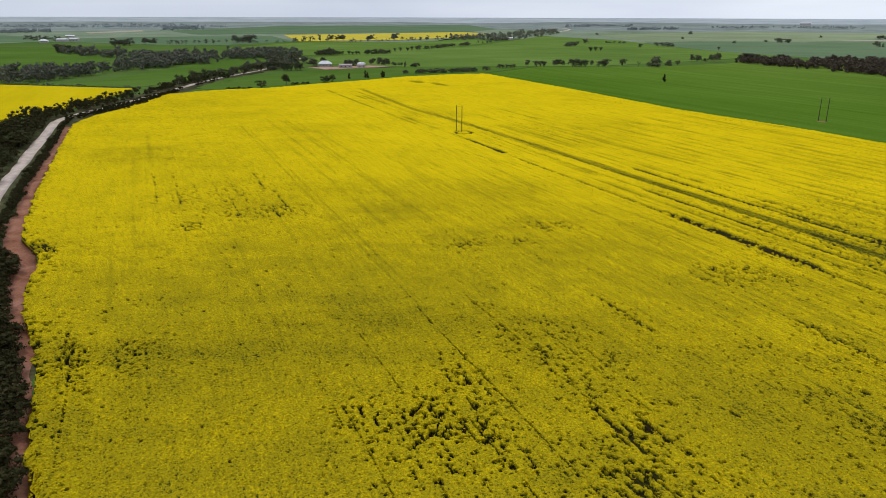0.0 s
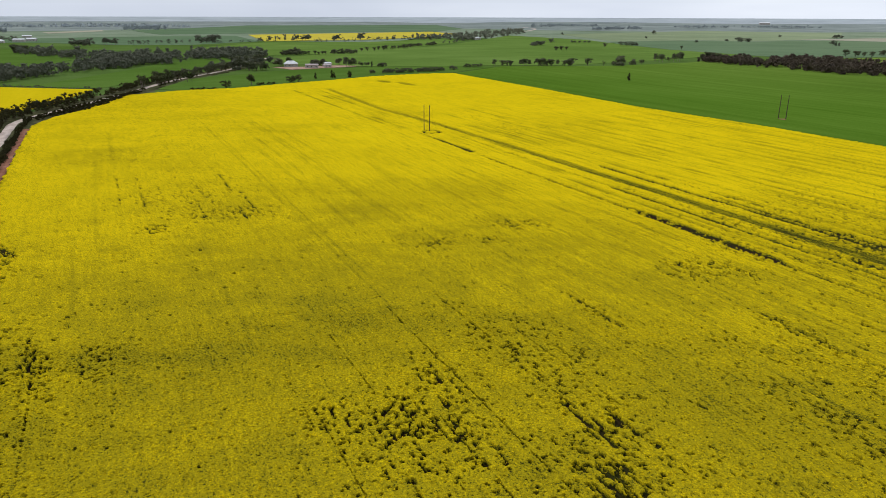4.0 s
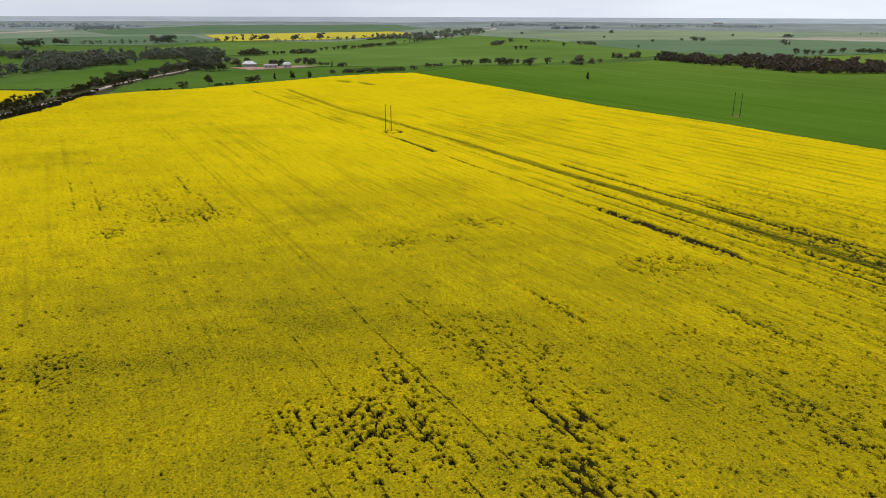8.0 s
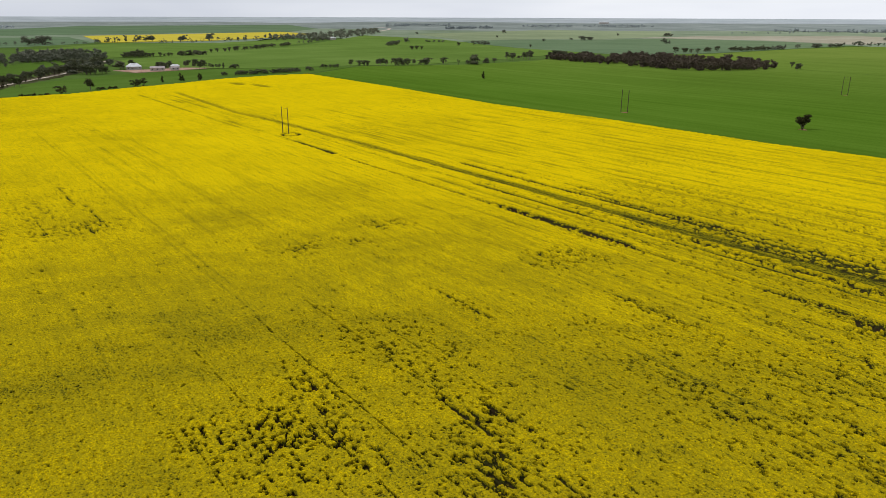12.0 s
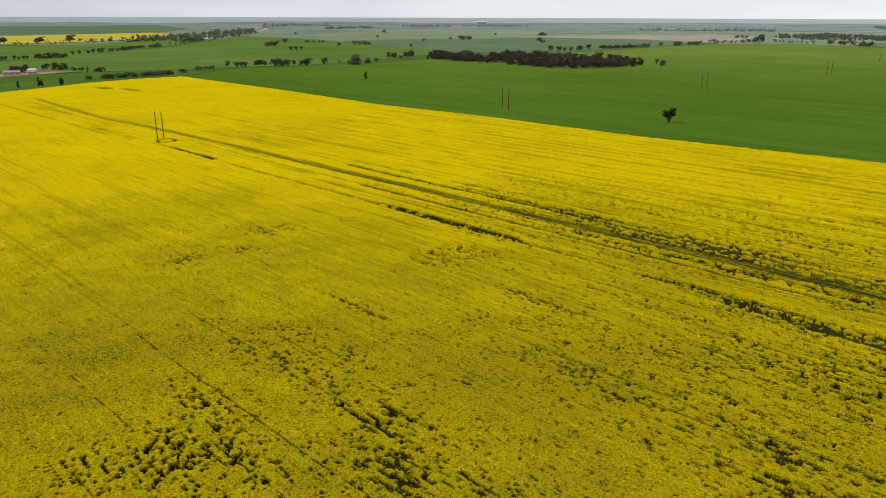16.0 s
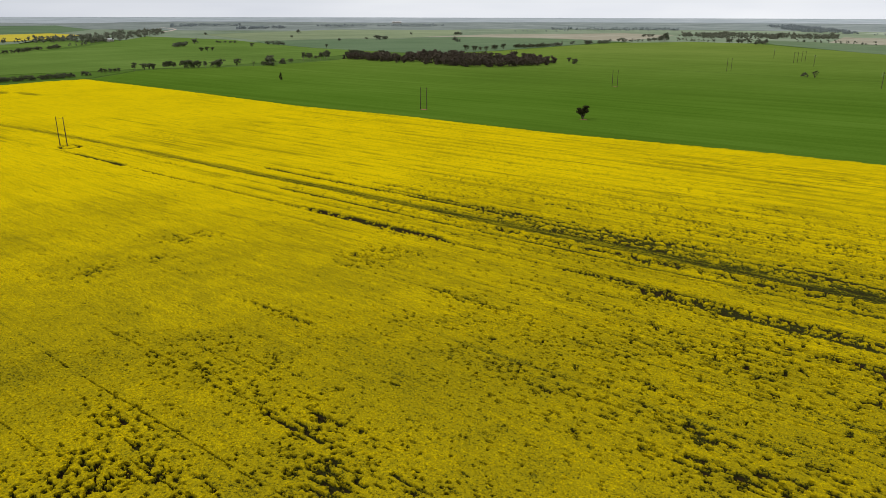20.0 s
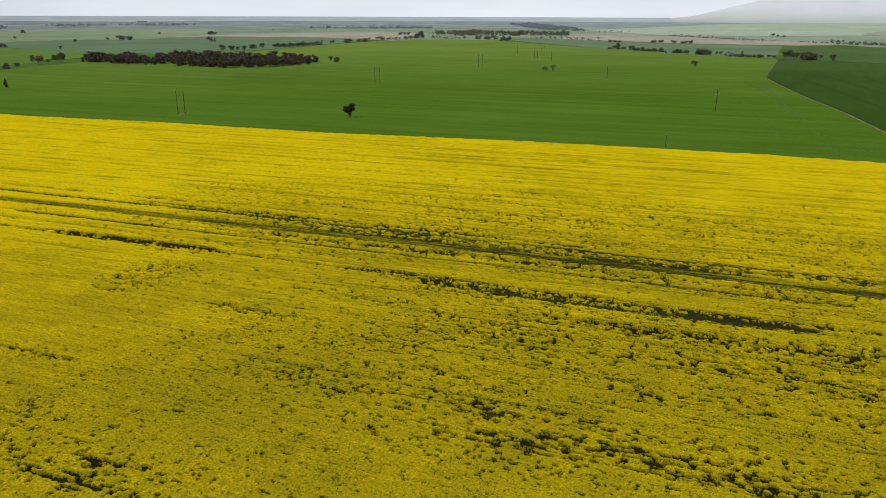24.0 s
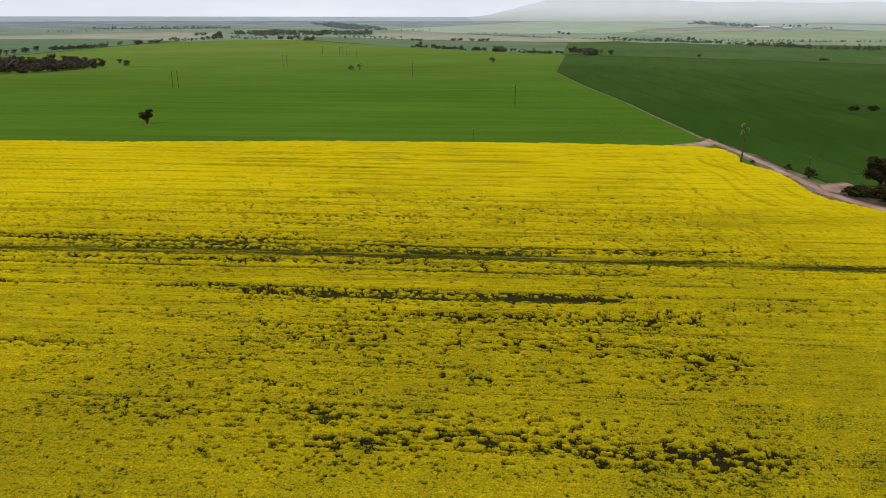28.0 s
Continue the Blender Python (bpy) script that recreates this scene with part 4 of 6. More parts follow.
def build_canopy():
    rings = list(np.geomspace(0.03, 66, 22))
    while rings[-1] < 800:
        rings.append(rings[-1] + min(rings[-1] ** 2 / (60000.0 if rings[-1] < 125 else 42000.0), 0.006 * rings[-1]))
    rings = np.array(rings)
    ang = np.radians(np.concatenate([np.arange(-35, 103.5, 0.128), np.arange(105, 321, 3.0)]))
    r, a = np.meshgrid(rings, ang, indexing="ij")
    x, y = r * np.sin(a), r * np.cos(a)
    thin, dull, weedy = crop_state(x, y)
    lump = lumps(x, y)
    z = canopy_height(thin, weedy, lump, r)
    # gap edges darken as painted shade; bloom rises with r to fit camera view
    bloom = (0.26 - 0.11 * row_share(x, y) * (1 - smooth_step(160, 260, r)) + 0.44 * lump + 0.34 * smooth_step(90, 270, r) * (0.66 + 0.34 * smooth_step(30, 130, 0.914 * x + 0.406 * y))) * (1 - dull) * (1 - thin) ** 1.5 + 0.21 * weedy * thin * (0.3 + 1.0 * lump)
    n = len(ang)
    i, j = np.meshgrid(np.arange(len(rings) - 1), np.arange(n), indexing="ij")
    q = np.stack([i * n + j, i * n + (j + 1) % n, (i + 1) * n + (j + 1) % n, (i + 1) * n + j], -1).reshape(-1, 4)
    keep = inside(MAIN, x.ravel(), y.ravel())
    q = q[keep[q].any(1)]
    # the rim of the sheet follows the field's edge and drops to the soil
    rim = np.unique(q[~keep[q]])
    px, py = x.ravel()[rim], y.ravel()[rim]
    best, bx, by = np.full(len(rim), 1e9), px.copy(), py.copy()
    for (ax, ay), (cx, cy) in zip(MAIN, MAIN[1:] + MAIN[:1]):
        t = np.clip(((px - ax) * (cx - ax) + (py - ay) * (cy - ay)) / ((cx - ax) ** 2 + (cy - ay) ** 2), 0, 1)
        ex, ey = ax + t * (cx - ax), ay + t * (cy - ay)
        d = np.hypot(px - ex, py - ey)
        near = d < best
        best, bx, by = np.where(near, d, best), np.where(near, ex, bx), np.where(near, ey, by)
    ragged = 1.9 * (value_noise(bx / 2.2, by / 2.2, 71) - 0.5) * (bx < 0)
    x.ravel()[rim], y.ravel()[rim] = bx + ragged, by + 0.5 * ragged
    z.ravel()[rim] = 0.72
    used = np.zeros(x.size, bool)
    used[q.ravel()] = True
    index = np.cumsum(used) - 1
    v = np.stack([x, y, z], -1).reshape(-1, 3)[used]
    # the stalks show down to the soil along the edge of the crop
    ends = np.array(MAIN + MAIN[:1], float)
    run = np.concatenate([[0], np.cumsum(np.hypot(*np.diff(ends, axis=0).T))])
    at = np.linspace(0, run[-1], 900)
    ex, ey = np.interp(at, run, ends[:, 0]), np.interp(at, run, ends[:, 1])
    skirt = np.concatenate([np.stack([ex, ey, np.full(900, 0.72)], 1), np.stack([ex, ey, np.full(900, -0.1)], 1)])
    k = len(v) + np.arange(899)
    faces = np.concatenate([index[q][:, ::-1], np.stack([k, k + 1, k + 901, k + 900], 1)])
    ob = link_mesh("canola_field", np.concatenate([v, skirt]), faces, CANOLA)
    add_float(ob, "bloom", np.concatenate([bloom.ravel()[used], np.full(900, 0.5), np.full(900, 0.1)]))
    add_float(ob, "rows", np.concatenate([row_share(x, y).ravel()[used], np.full(1800, 0.2)]))
    tagged(ob, "yellow flowering canola crop with thin dark patches", "canola field", kind="structure")


build_canopy()


def build_plants(name, label, r0, r1, density, blades, size, seed):
    """Plants that stand out of the canopy: tufts of flower stalks, each a fan of small leaning blades; fewer and broader farther off."""
    rng = np.random.default_rng(seed)
    a0, a1 = radians(-38), radians(104)
    near = 110.0
    count = int(density * (a1 - a0) * near ** 2 * math.log(r1 / r0))
    r, a = r0 * (r1 / r0) ** rng.uniform(0, 1, count), rng.uniform(a0, a1, count)
    x, y = r * np.sin(a), r * np.cos(a)
    # drawn towards the drill rows
    v_old = 0.914 * x + 0.406 * y
    shift = (np.round(v_old / ROW) * ROW - v_old) * 0.5
    x, y = x + 0.914 * shift, y + 0.406 * shift
    thin, dull, weedy = crop_state(x, y)
    keep = inside(MAIN, x, y) & (rng.uniform(0, 1, count) > 0.15 + thin * 2.5 - 0.3 * (thin > 0.1)) & (rng.uniform(0, 1, count) > smooth_step(0.6 * r1, r1, r) * (r1 > 200))
    x, y, r, thin, dull, weedy = x[keep], y[keep], r[keep], thin[keep], dull[keep], weedy[keep]
    n = len(x)
    z = canopy_height(thin, weedy, lumps(x, y), r) - 0.12
    s = size * rng.uniform(0.7, 1.3, n) * np.clip((r / near) ** 0.4, 0.8, 1.8)
    turn = rng.uniform(0, 6.283, n)
    verts, bloom = [], []
    for b in range(blades):
        t = turn + 6.283 * b / blades + rng.uniform(-0.5, 0.5, n)
        reach, up, wide = s * rng.uniform(0.3, 0.8, n), s * rng.uniform(0.3, 0.75, n), s * rng.uniform(0.25, 0.5, n)
        cx, cy = np.cos(t), np.sin(t)
        root = np.stack([x - cx * 0.1 * s, y - cy * 0.1 * s, z], 1)
        left = np.stack([x + cx * reach - cy * wide, y + cy * reach + cx * wide, z + up * rng.uniform(0.6, 1.1, n)], 1)
        right = np.stack([x + cx * reach + cy * wide, y + cy * reach - cx * wide, z + up], 1)
        verts.append(np.stack([root, left, right], 1))
        tip = np.clip(rng.normal(0.84, 0.2, n) * (1 - dull) - 0.2 * weedy, 0, 1.15)
        # tuft feet hold less bloom: green stalks, plus painted shade between tufts
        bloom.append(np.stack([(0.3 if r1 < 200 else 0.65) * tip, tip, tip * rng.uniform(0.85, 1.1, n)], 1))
    v = np.stack(verts, 1).reshape(-1, 3)
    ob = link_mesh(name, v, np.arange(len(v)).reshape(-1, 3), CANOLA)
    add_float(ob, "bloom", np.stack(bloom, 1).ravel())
    add_float(ob, "rows", np.repeat(row_share(x, y), 3 * blades))
    tagged(ob, label, "canola plants", kind="stuff")


build_plants("canola_plants", "yellow flower heads of canola plants standing in rows", 66, 130, 7.0, 4, 0.26, 51)
build_plants("canola_plants", "yellow flower heads of canola plants farther off", 130, 270, 5.5, 3, 0.22, 52)
# ---- trees and shrubs ----
def leaf_material(name, dark, light):
    m, n, l, bsdf = shader(name, 0.8, 0.04)
    geo, info = n.new("ShaderNodeNewGeometry"), n.new("ShaderNodeObjectInfo")
    fac = math_node(n, l, "ADD", math_node(n, l, "MULTIPLY", geo.outputs["Random Per Island"], 0.6), math_node(n, l, "MULTIPLY", info.outputs["Random"], 0.4))
    l.new(ramp_node(n, l, fac, [(0.1, dark), (0.9, light)]), bsdf.inputs["Base Color"])
    return m


LEAF_OLIVE = leaf_material("olive_leaves", (0.040, 0.046, 0.018), (0.092, 0.100, 0.044))
LEAF_DARK = leaf_material("dark_leaves", (0.024, 0.023, 0.009), (0.058, 0.053, 0.020))
LEAF_BROWN = leaf_material("brownish_mallee_leaves", (0.066, 0.050, 0.036), (0.108, 0.086, 0.062))
# leaves greyed by painted haze, for trees farther off
LEAF_GREY = leaf_material("haze_greyed_leaves", (0.115, 0.122, 0.084), (0.170, 0.176, 0.124))
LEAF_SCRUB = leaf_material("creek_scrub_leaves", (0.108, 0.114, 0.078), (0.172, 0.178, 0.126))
# haze painted into three lighter leaf copies, more of it farther off
LEAF_MID = leaf_material("lightly_hazed_leaves", (0.078, 0.084, 0.046), (0.140, 0.144, 0.082))
LEAF_HAZED = leaf_material("haze_paled_leaves", (0.20, 0.235, 0.24), (0.30, 0.33, 0.335))
LEAF_HAZED_MOST = leaf_material("thickly_hazed_leaves", (0.34, 0.385, 0.41), (0.45, 0.49, 0.51))
BARK = ground_material("grey_brown_bark", (0.06, 0.045, 0.035), (0.11, 0.085, 0.065), (0.18, 0.145, 0.115), 1.5, 9.0)
PALE_BARK = ground_material("pale_gum_bark", (0.14, 0.11, 0.09), (0.22, 0.18, 0.15), (0.32, 0.28, 0.24), 1.5, 9.0)


def tube(points, r0, r1, sides=6):
    """A tapered, bent branch along points."""
    pts = [Vector(p) for p in points]
    verts, faces = [], []
    for k, p in enumerate(pts):
        way = (pts[min(k + 1, len(pts) - 1)] - pts[max(k - 1, 0)]).normalized()
        side = way.cross(Vector((0.3, 1, 0.1))).normalized()
        up = way.cross(side)
        r = r0 + (r1 - r0) * k / (len(pts) - 1)
        for j in range(sides):
            a = 6.2832 * j / sides
            verts.append(p + side * (r * math.cos(a)) + up * (r * math.sin(a)))
    for k in range(len(pts) - 1):
        for j in range(sides):
            a, b = k * sides + j, k * sides + (j + 1) % sides
            faces.append((a, b, b + sides, a + sides))
    return np.array(verts), np.array(faces)


def join(pieces):
    verts, faces, base = [], [], 0
    for v, f in pieces:
        verts.append(v)
        faces.append(f + base)
        base += len(v)
    return np.concatenate(verts), np.concatenate(faces)


def heart_shape():
    bm = bmesh.new()
    bmesh.ops.create_icosphere(bm, subdivisions=1, radius=1.0)
    bm.verts.index_update()
    out = [tuple(v.co) for v in bm.verts], [tuple(v.index for v in f.verts) for f in bm.faces]
    bm.free()
    return out


HEART, HEART_FACES = heart_shape()


def leaves(rng, clumps, per, size):
    """Small leaf blades scattered over clumps (x, y, z, radius); denser at their skin."""
    heart = np.array(clumps, float)
    c = np.repeat(heart, max(int(per * 0.58), 4), axis=0)
    n = len(c)
    d = rng.normal(size=(n, 3))
    d /= np.linalg.norm(d, axis=1)[:, None]
    p = c[:, :3] + d * (c[:, 3] * rng.uniform(0.45, 1.2, n) ** 0.6)[:, None] * np.array([1.0, 1.0, 0.75])
    a, b = rng.normal(size=(n, 3)), rng.normal(size=(n, 3))
    a /= np.linalg.norm(a, axis=1)[:, None]
    b -= a * (a * b).sum(1)[:, None]
    b /= np.linalg.norm(b, axis=1)[:, None]
    s = (1.12 * size * rng.uniform(0.6, 1.4, n))[:, None]
    tri = np.stack([p - a * s, p + a * s * 0.8 + b * s * 0.5, p + a * s * 0.1 - b * s * 0.8], 1)
    # a dense, uneven heart of twigs and leaves inside each clump
    k = len(heart)
    core = np.array(HEART)[None] * (heart[:, 3] * 0.64)[:, None, None] * rng.uniform(0.7, 1.25, (k, 12, 1)) * np.array([1.0, 1.0, 0.75]) + heart[:, None, :3]
    faces = (np.array(HEART_FACES)[None] + 12 * np.arange(k)[:, None, None]).reshape(-1, 3)
    return np.concatenate([tri.reshape(-1, 3), core.reshape(-1, 3)]), np.concatenate([np.arange(3 * n).reshape(-1, 3), faces + 3 * n])


def clump_set(rng, shape):
    out = []
    if shape == "gum":
        for _ in range(15):
            a, q = rng.uniform(0, 6.283), rng.uniform(0.03, 0.30)
            out.append((q * math.cos(a), q * math.sin(a), rng.uniform(0.36, 0.88) - 0.3 * max(q - 0.15, 0), rng.uniform(0.10, 0.17)))
    elif shape == "mallee":
        for _ in range(17):
            a, q = rng.uniform(0, 6.283), rng.uniform(0.05, 0.46)
            out.append((q * math.cos(a), q * math.sin(a), rng.uniform(0.28, 0.86) - 0.35 * max(q - 0.25, 0), rng.uniform(0.13, 0.20)))
    elif shape in ("shrub", "hedge"):
        wide = 0.5 if shape == "shrub" else 0.72
        for _ in range(17):
            a, q = rng.uniform(0, 6.283), wide * rng.uniform(0, 1) ** 0.6
            top = 0.8 * math.sqrt(max(1 - (q / (wide * 1.25)) ** 2, 0.05))
            out.append((q * math.cos(a), q * math.sin(a), rng.uniform(0.14, top), rng.uniform(0.16, 0.24)))
    elif shape == "pine":
        for k in range(15):
            z = 0.12 + 0.8 * k / 14
            w = 0.2 * math.sin(math.pi * min(0.25 + 0.75 * z, 1.0)) + 0.03
            a = rng.uniform(0, 6.283)
            out.append((0.5 * w * math.cos(a), 0.5 * w * math.sin(a), z, w * 0.75))
    elif shape == "bare":
        for _ in range(6):
            a, q = rng.uniform(0, 6.283), rng.uniform(0.1, 0.42)
            out.append((q * math.cos(a), q * math.sin(a), rng.uniform(0.6, 0.93), rng.uniform(0.05, 0.10)))
    elif shape == "big_gum":
        for _ in range(40):
            a, q = rng.uniform(0, 6.283), 0.27 * rng.uniform(0, 1) ** 0.5
            out.append((q * math.cos(a), q * math.sin(a), rng.uniform(0.3 + 0.5 * q, 0.9) - 0.5 * max(q - 0.15, 0), rng.uniform(0.07, 0.13)))
    else:  # a lone tree forked from the ground into two crowns
        for k in range(18):
            s = -1 if k < 8 else 1
            a, q = rng.uniform(0, 6.283), rng.uniform(0, 0.2)
            out.append((0.26 * s + q * math.cos(a) - 0.06, q * math.sin(a), (0.60 if s < 0 else 0.76) + rng.uniform(-0.16, 0.14), rng.uniform(0.12, 0.18)))
        out += [(0.0, 0.0, 0.3, 0.13), (-0.12, 0.05, 0.42, 0.15), (0.12, 0.0, 0.46, 0.16), (0.0, 0.05, 0.52, 0.16), (-0.1, -0.05, 0.6, 0.15), (0.14, 0.05, 0.64, 0.16), (-0.36, 0.0, 0.54, 0.14), (0.38, 0.04, 0.62, 0.15), (0.02, 0.0, 0.72, 0.15), (-0.26, 0.06, 0.70, 0.14), (0.3, -0.06, 0.5, 0.13), (-0.3, -0.05, 0.44, 0.11)]
    return out


def make_tree(name, shape, leaf, bark, per, size, seed):
    """One tree or shrub a metre tall with its foot at the origin: trunk or stems, limbs, crown."""
    rng = np.random.default_rng(seed)
    clumps = clump_set(rng, shape)
    root = new(name)
    root.empty_display_size = 0.2
    wood = []
    single = shape in ("gum", "big_gum", "pine")
    fork = 0.34 if shape == "gum" else 0.24 if shape == "big_gum" else 0.9 if shape == "pine" else 0.0
    thick = 0.03 if shape == "big_gum" else 0.022
    if single:
        trunk = tube([(0, 0, -0.03), (0.01, 0.01, fork * 0.5), (0.0, 0.02, fork)], thick, thick * (0.3 if shape == "pine" else 0.75), 7)
        link_mesh("trunk", *trunk, bark, root, True)
    picks = clumps if shape != "pine" else []
    picks = picks[:: 4 if shape in ("shrub", "hedge") else 2 if len(picks) > 10 else 1]
    for x, y, z, r in picks:
        start = (0, 0.02, fork) if single else (0.06 * x, 0.06 * y, -0.02)
        mid = (0.45 * x + rng.uniform(-0.04, 0.04), 0.45 * y + rng.uniform(-0.04, 0.04), start[2] + 0.55 * (z - start[2]))
        wood.append(tube([start, mid, (x, y, z)], thick * 0.6, thick * 0.15, 4))
        if shape == "bare":
            for _ in range(3):
                end = (x + rng.uniform(-0.16, 0.16), y + rng.uniform(-0.16, 0.16), z + rng.uniform(-0.12, 0.1))
                wood.append(tube([mid, (0.5 * (mid[0] + end[0]), 0.5 * (mid[1] + end[1]), 0.5 * (mid[2] + end[2]) - 0.02), end], thick * 0.3, thick * 0.08, 4))
    if wood:
        link_mesh("bough" if single else "branching_stem", *join(wood), bark, root, True)
    link_mesh("crown", *leaves(rng, clumps, per, size), leaf, root)
    return root


KINDS = {}
# farther sets get paler leaves, with the haze in their colour
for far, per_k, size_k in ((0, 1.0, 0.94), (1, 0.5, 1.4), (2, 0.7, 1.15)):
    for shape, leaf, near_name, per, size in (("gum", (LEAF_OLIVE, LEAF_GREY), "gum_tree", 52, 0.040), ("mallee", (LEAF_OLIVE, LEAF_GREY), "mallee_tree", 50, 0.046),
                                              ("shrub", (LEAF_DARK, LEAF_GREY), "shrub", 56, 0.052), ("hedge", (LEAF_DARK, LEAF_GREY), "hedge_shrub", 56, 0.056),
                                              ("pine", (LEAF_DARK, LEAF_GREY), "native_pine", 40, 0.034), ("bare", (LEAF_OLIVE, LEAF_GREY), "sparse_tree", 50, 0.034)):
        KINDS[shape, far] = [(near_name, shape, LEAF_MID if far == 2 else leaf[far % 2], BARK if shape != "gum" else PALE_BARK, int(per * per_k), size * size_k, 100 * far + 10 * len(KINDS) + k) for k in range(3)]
KINDS["big_gum", 0] = [("gum_tree", "big_gum", LEAF_DARK, BARK, 170, 0.022, 901)]
KINDS["lone", 0] = [("mallee_tree", "lone", LEAF_DARK, BARK, 80, 0.034, 902)]
LABELS = {"gum": "open-crowned gum tree with a pale trunk", "mallee": "spreading many-stemmed mallee tree", "shrub": "dense rounded dark green shrub", "hedge": "low wide dark hedge shrub",
          "pine": "slim dark native pine", "bare": "sparse half-bare tree with crooked limbs", "big_gum": "large dense dark gum tree beside the track", "lone": "lone forked mallee tree standing in green wheat"}
models = {}


def plant(shape, x, y, height, far, rng, note, group, wide=1.0):
    """Plants one tree: the first of its variant is built, the others are copies of it."""
    choice = KINDS[shape, far]
    spec = choice[int(rng.integers(len(choice)))]
    m = pose(x, y, float(lift(x, y)) + (0.1 if far == 1 else 0.25), 0, 0, 0 if shape == "lone" else float(rng.uniform(0, 360))) @ Matrix.Diagonal((height * wide, height * wide, height, 1))
    if spec not in models:
        ob = models[spec] = make_tree(*spec)
        ob.matrix_basis = m
    else:
        base = models[spec]
        keep = base.matrix_basis.copy()
        base.matrix_basis = Matrix.Identity(4)
        ob = copy_thing(base, m)
        base.matrix_basis = keep
    return tagged(ob, LABELS[shape] + note, "tree" if shape not in ("shrub", "hedge") else "shrub", group)


# rows of trees: kind, from x, y, to x, y, how many, height
NEAR_ROWS_1 = [("pine", -70, 677, -68, 678, 2, 6.8), ("pine", -86, 671, -82, 671, 2, 7.8), ("pine", -98, 658, -98, 658, 1, 6.1), ("mallee", -117, 623, -107, 629, 3, 7.9), ("gum", -143, 601, -142, 601, 2, 8.7), ("mallee", -156, 572, -156, 572, 1, 6.9), ("hedge", -139, 601, -124, 612, 6, 2.6), ("hedge", -181, 562, -160, 567, 6, 2.4), ("pine", 184, 643, 184, 643, 1, 7.2), ("gum", -201, 624, -206, 647, 2, 10.0), ("mallee", -224, 612, -221, 634, 4, 11.0), ("gum", -222, 573, -224, 592, 3, 10.4), ("shrub", 510, -18, 512, -22, 3, 3.4)]
NEAR_ROWS_2 = [("shrub", 515, -29, 517, -33, 3, 3.9), ("big_gum", 269, -22, 269, -22, 1, 13.4), ("shrub", 261, -13, 261, -20, 7, 4.0), ("shrub", 263, -14, 264, -19, 4, 4.2), ("shrub", 261, -22, 256, -29, 7, 6.6), ("shrub", 284, -1, 284, -1, 1, 4.6), ("shrub", 305, 20.5, 302.5, 18.5, 2, 1.6), ("shrub", 296.5, 6.5, 296.5, 6.5, 1, 2.5), ("shrub", 270, -30, 277, -58, 16, 4.8), ("shrub", 285, -50, 291, -60, 5, 8.5), ("bare", 248, -35, 248, -35, 1, 6.2), ("bare", 249, -39, 249, -39, 1, 5.2), ("bare", 241, -41, 241, -41, 1, 7.4), ("bare", 244, -45, 243, -50, 3, 7.0), ("shrub", 251, -30, 245, -36, 6, 2.3), ("shrub", 242, -38, 237, -46, 6, 2.0)]
NEAR_ROWS_3 = [("lone", 263, 316, 263, 316, 1, 8.2)]
MID_ROWS_1 = [("hedge", -41, 726, 22, 759, 16, 5.5), ("shrub", -51, 726, -51, 726, 1, 5.4), ("shrub", 32, 776, 32, 776, 1, 6.4), ("mallee", 45, 802, 66, 811, 5, 5.4), ("gum", 80, 821, 80, 821, 1, 8.9), ("mallee", 90, 831, 103, 832, 3, 7.6), ("gum", 109, 832, 123, 833, 4, 9.7), ("mallee", 132, 833, 148, 834, 5, 9.1), ("gum", 155, 835, 155, 835, 1, 7.7), ("mallee", 162, 835, 172, 835, 3, 9.9), ("mallee", 192, 846, 192, 846, 1, 9.3), ("bare", 209, 838, 209, 838, 1, 6.4), ("shrub", 227, 839, 227, 839, 1, 14.4)]
MID_ROWS_2 = [("shrub", 249, 859, 249, 859, 1, 8.1), ("mallee", 263, 870, 263, 870, 1, 6.0), ("gum", 292, 913, 304, 914, 3, 11.1), ("mallee", 314, 926, 314, 926, 1, 5.7), ("gum", 318, 915, 337, 938, 4, 12.2), ("gum", 359, 940, 380, 918, 8, 11.6), ("gum", -204, 771, -186, 772, 6, 11.9), ("mallee", -182, 756, -165, 773, 6, 9.7), ("mallee", -217, 841, -192, 884, 8, 11.8), ("shrub", -164, 826, -164, 826, 1, 10.5), ("mallee", -164, 885, -160, 886, 2, 6.7), ("shrub", -129, 837, -114, 847, 4, 9.9), ("gum", -103, 839, -95, 849, 2, 9.9)]
MID_ROWS_3 = [("gum", -86, 812, -78, 821, 4, 10.9), ("pine", -58, 822, -58, 822, 1, 6.8), ("hedge", -51, 823, -44, 823, 3, 5.5), ("gum", -73, 822, -61, 822, 4, 6.1), ("hedge", -205, 1062, -180, 1064, 6, 10.7), ("mallee", -179, 1064, -141, 1082, 7, 6.3), ("shrub", -137, 1082, -102, 1117, 7, 9.2), ("mallee", -98, 1170, -18, 1297, 12, 8.2), ("hedge", -38, 1296, 24, 1447, 10, 7.9), ("mallee", -225, 658, -209, 724, 9, 9.0), ("mallee", -213, 739, -204, 771, 5, 9.1), ("mallee", -612, 1097, -587, 1100, 4, 14.5), ("mallee", 336, 1349, 336, 1349, 1, 8.1)]
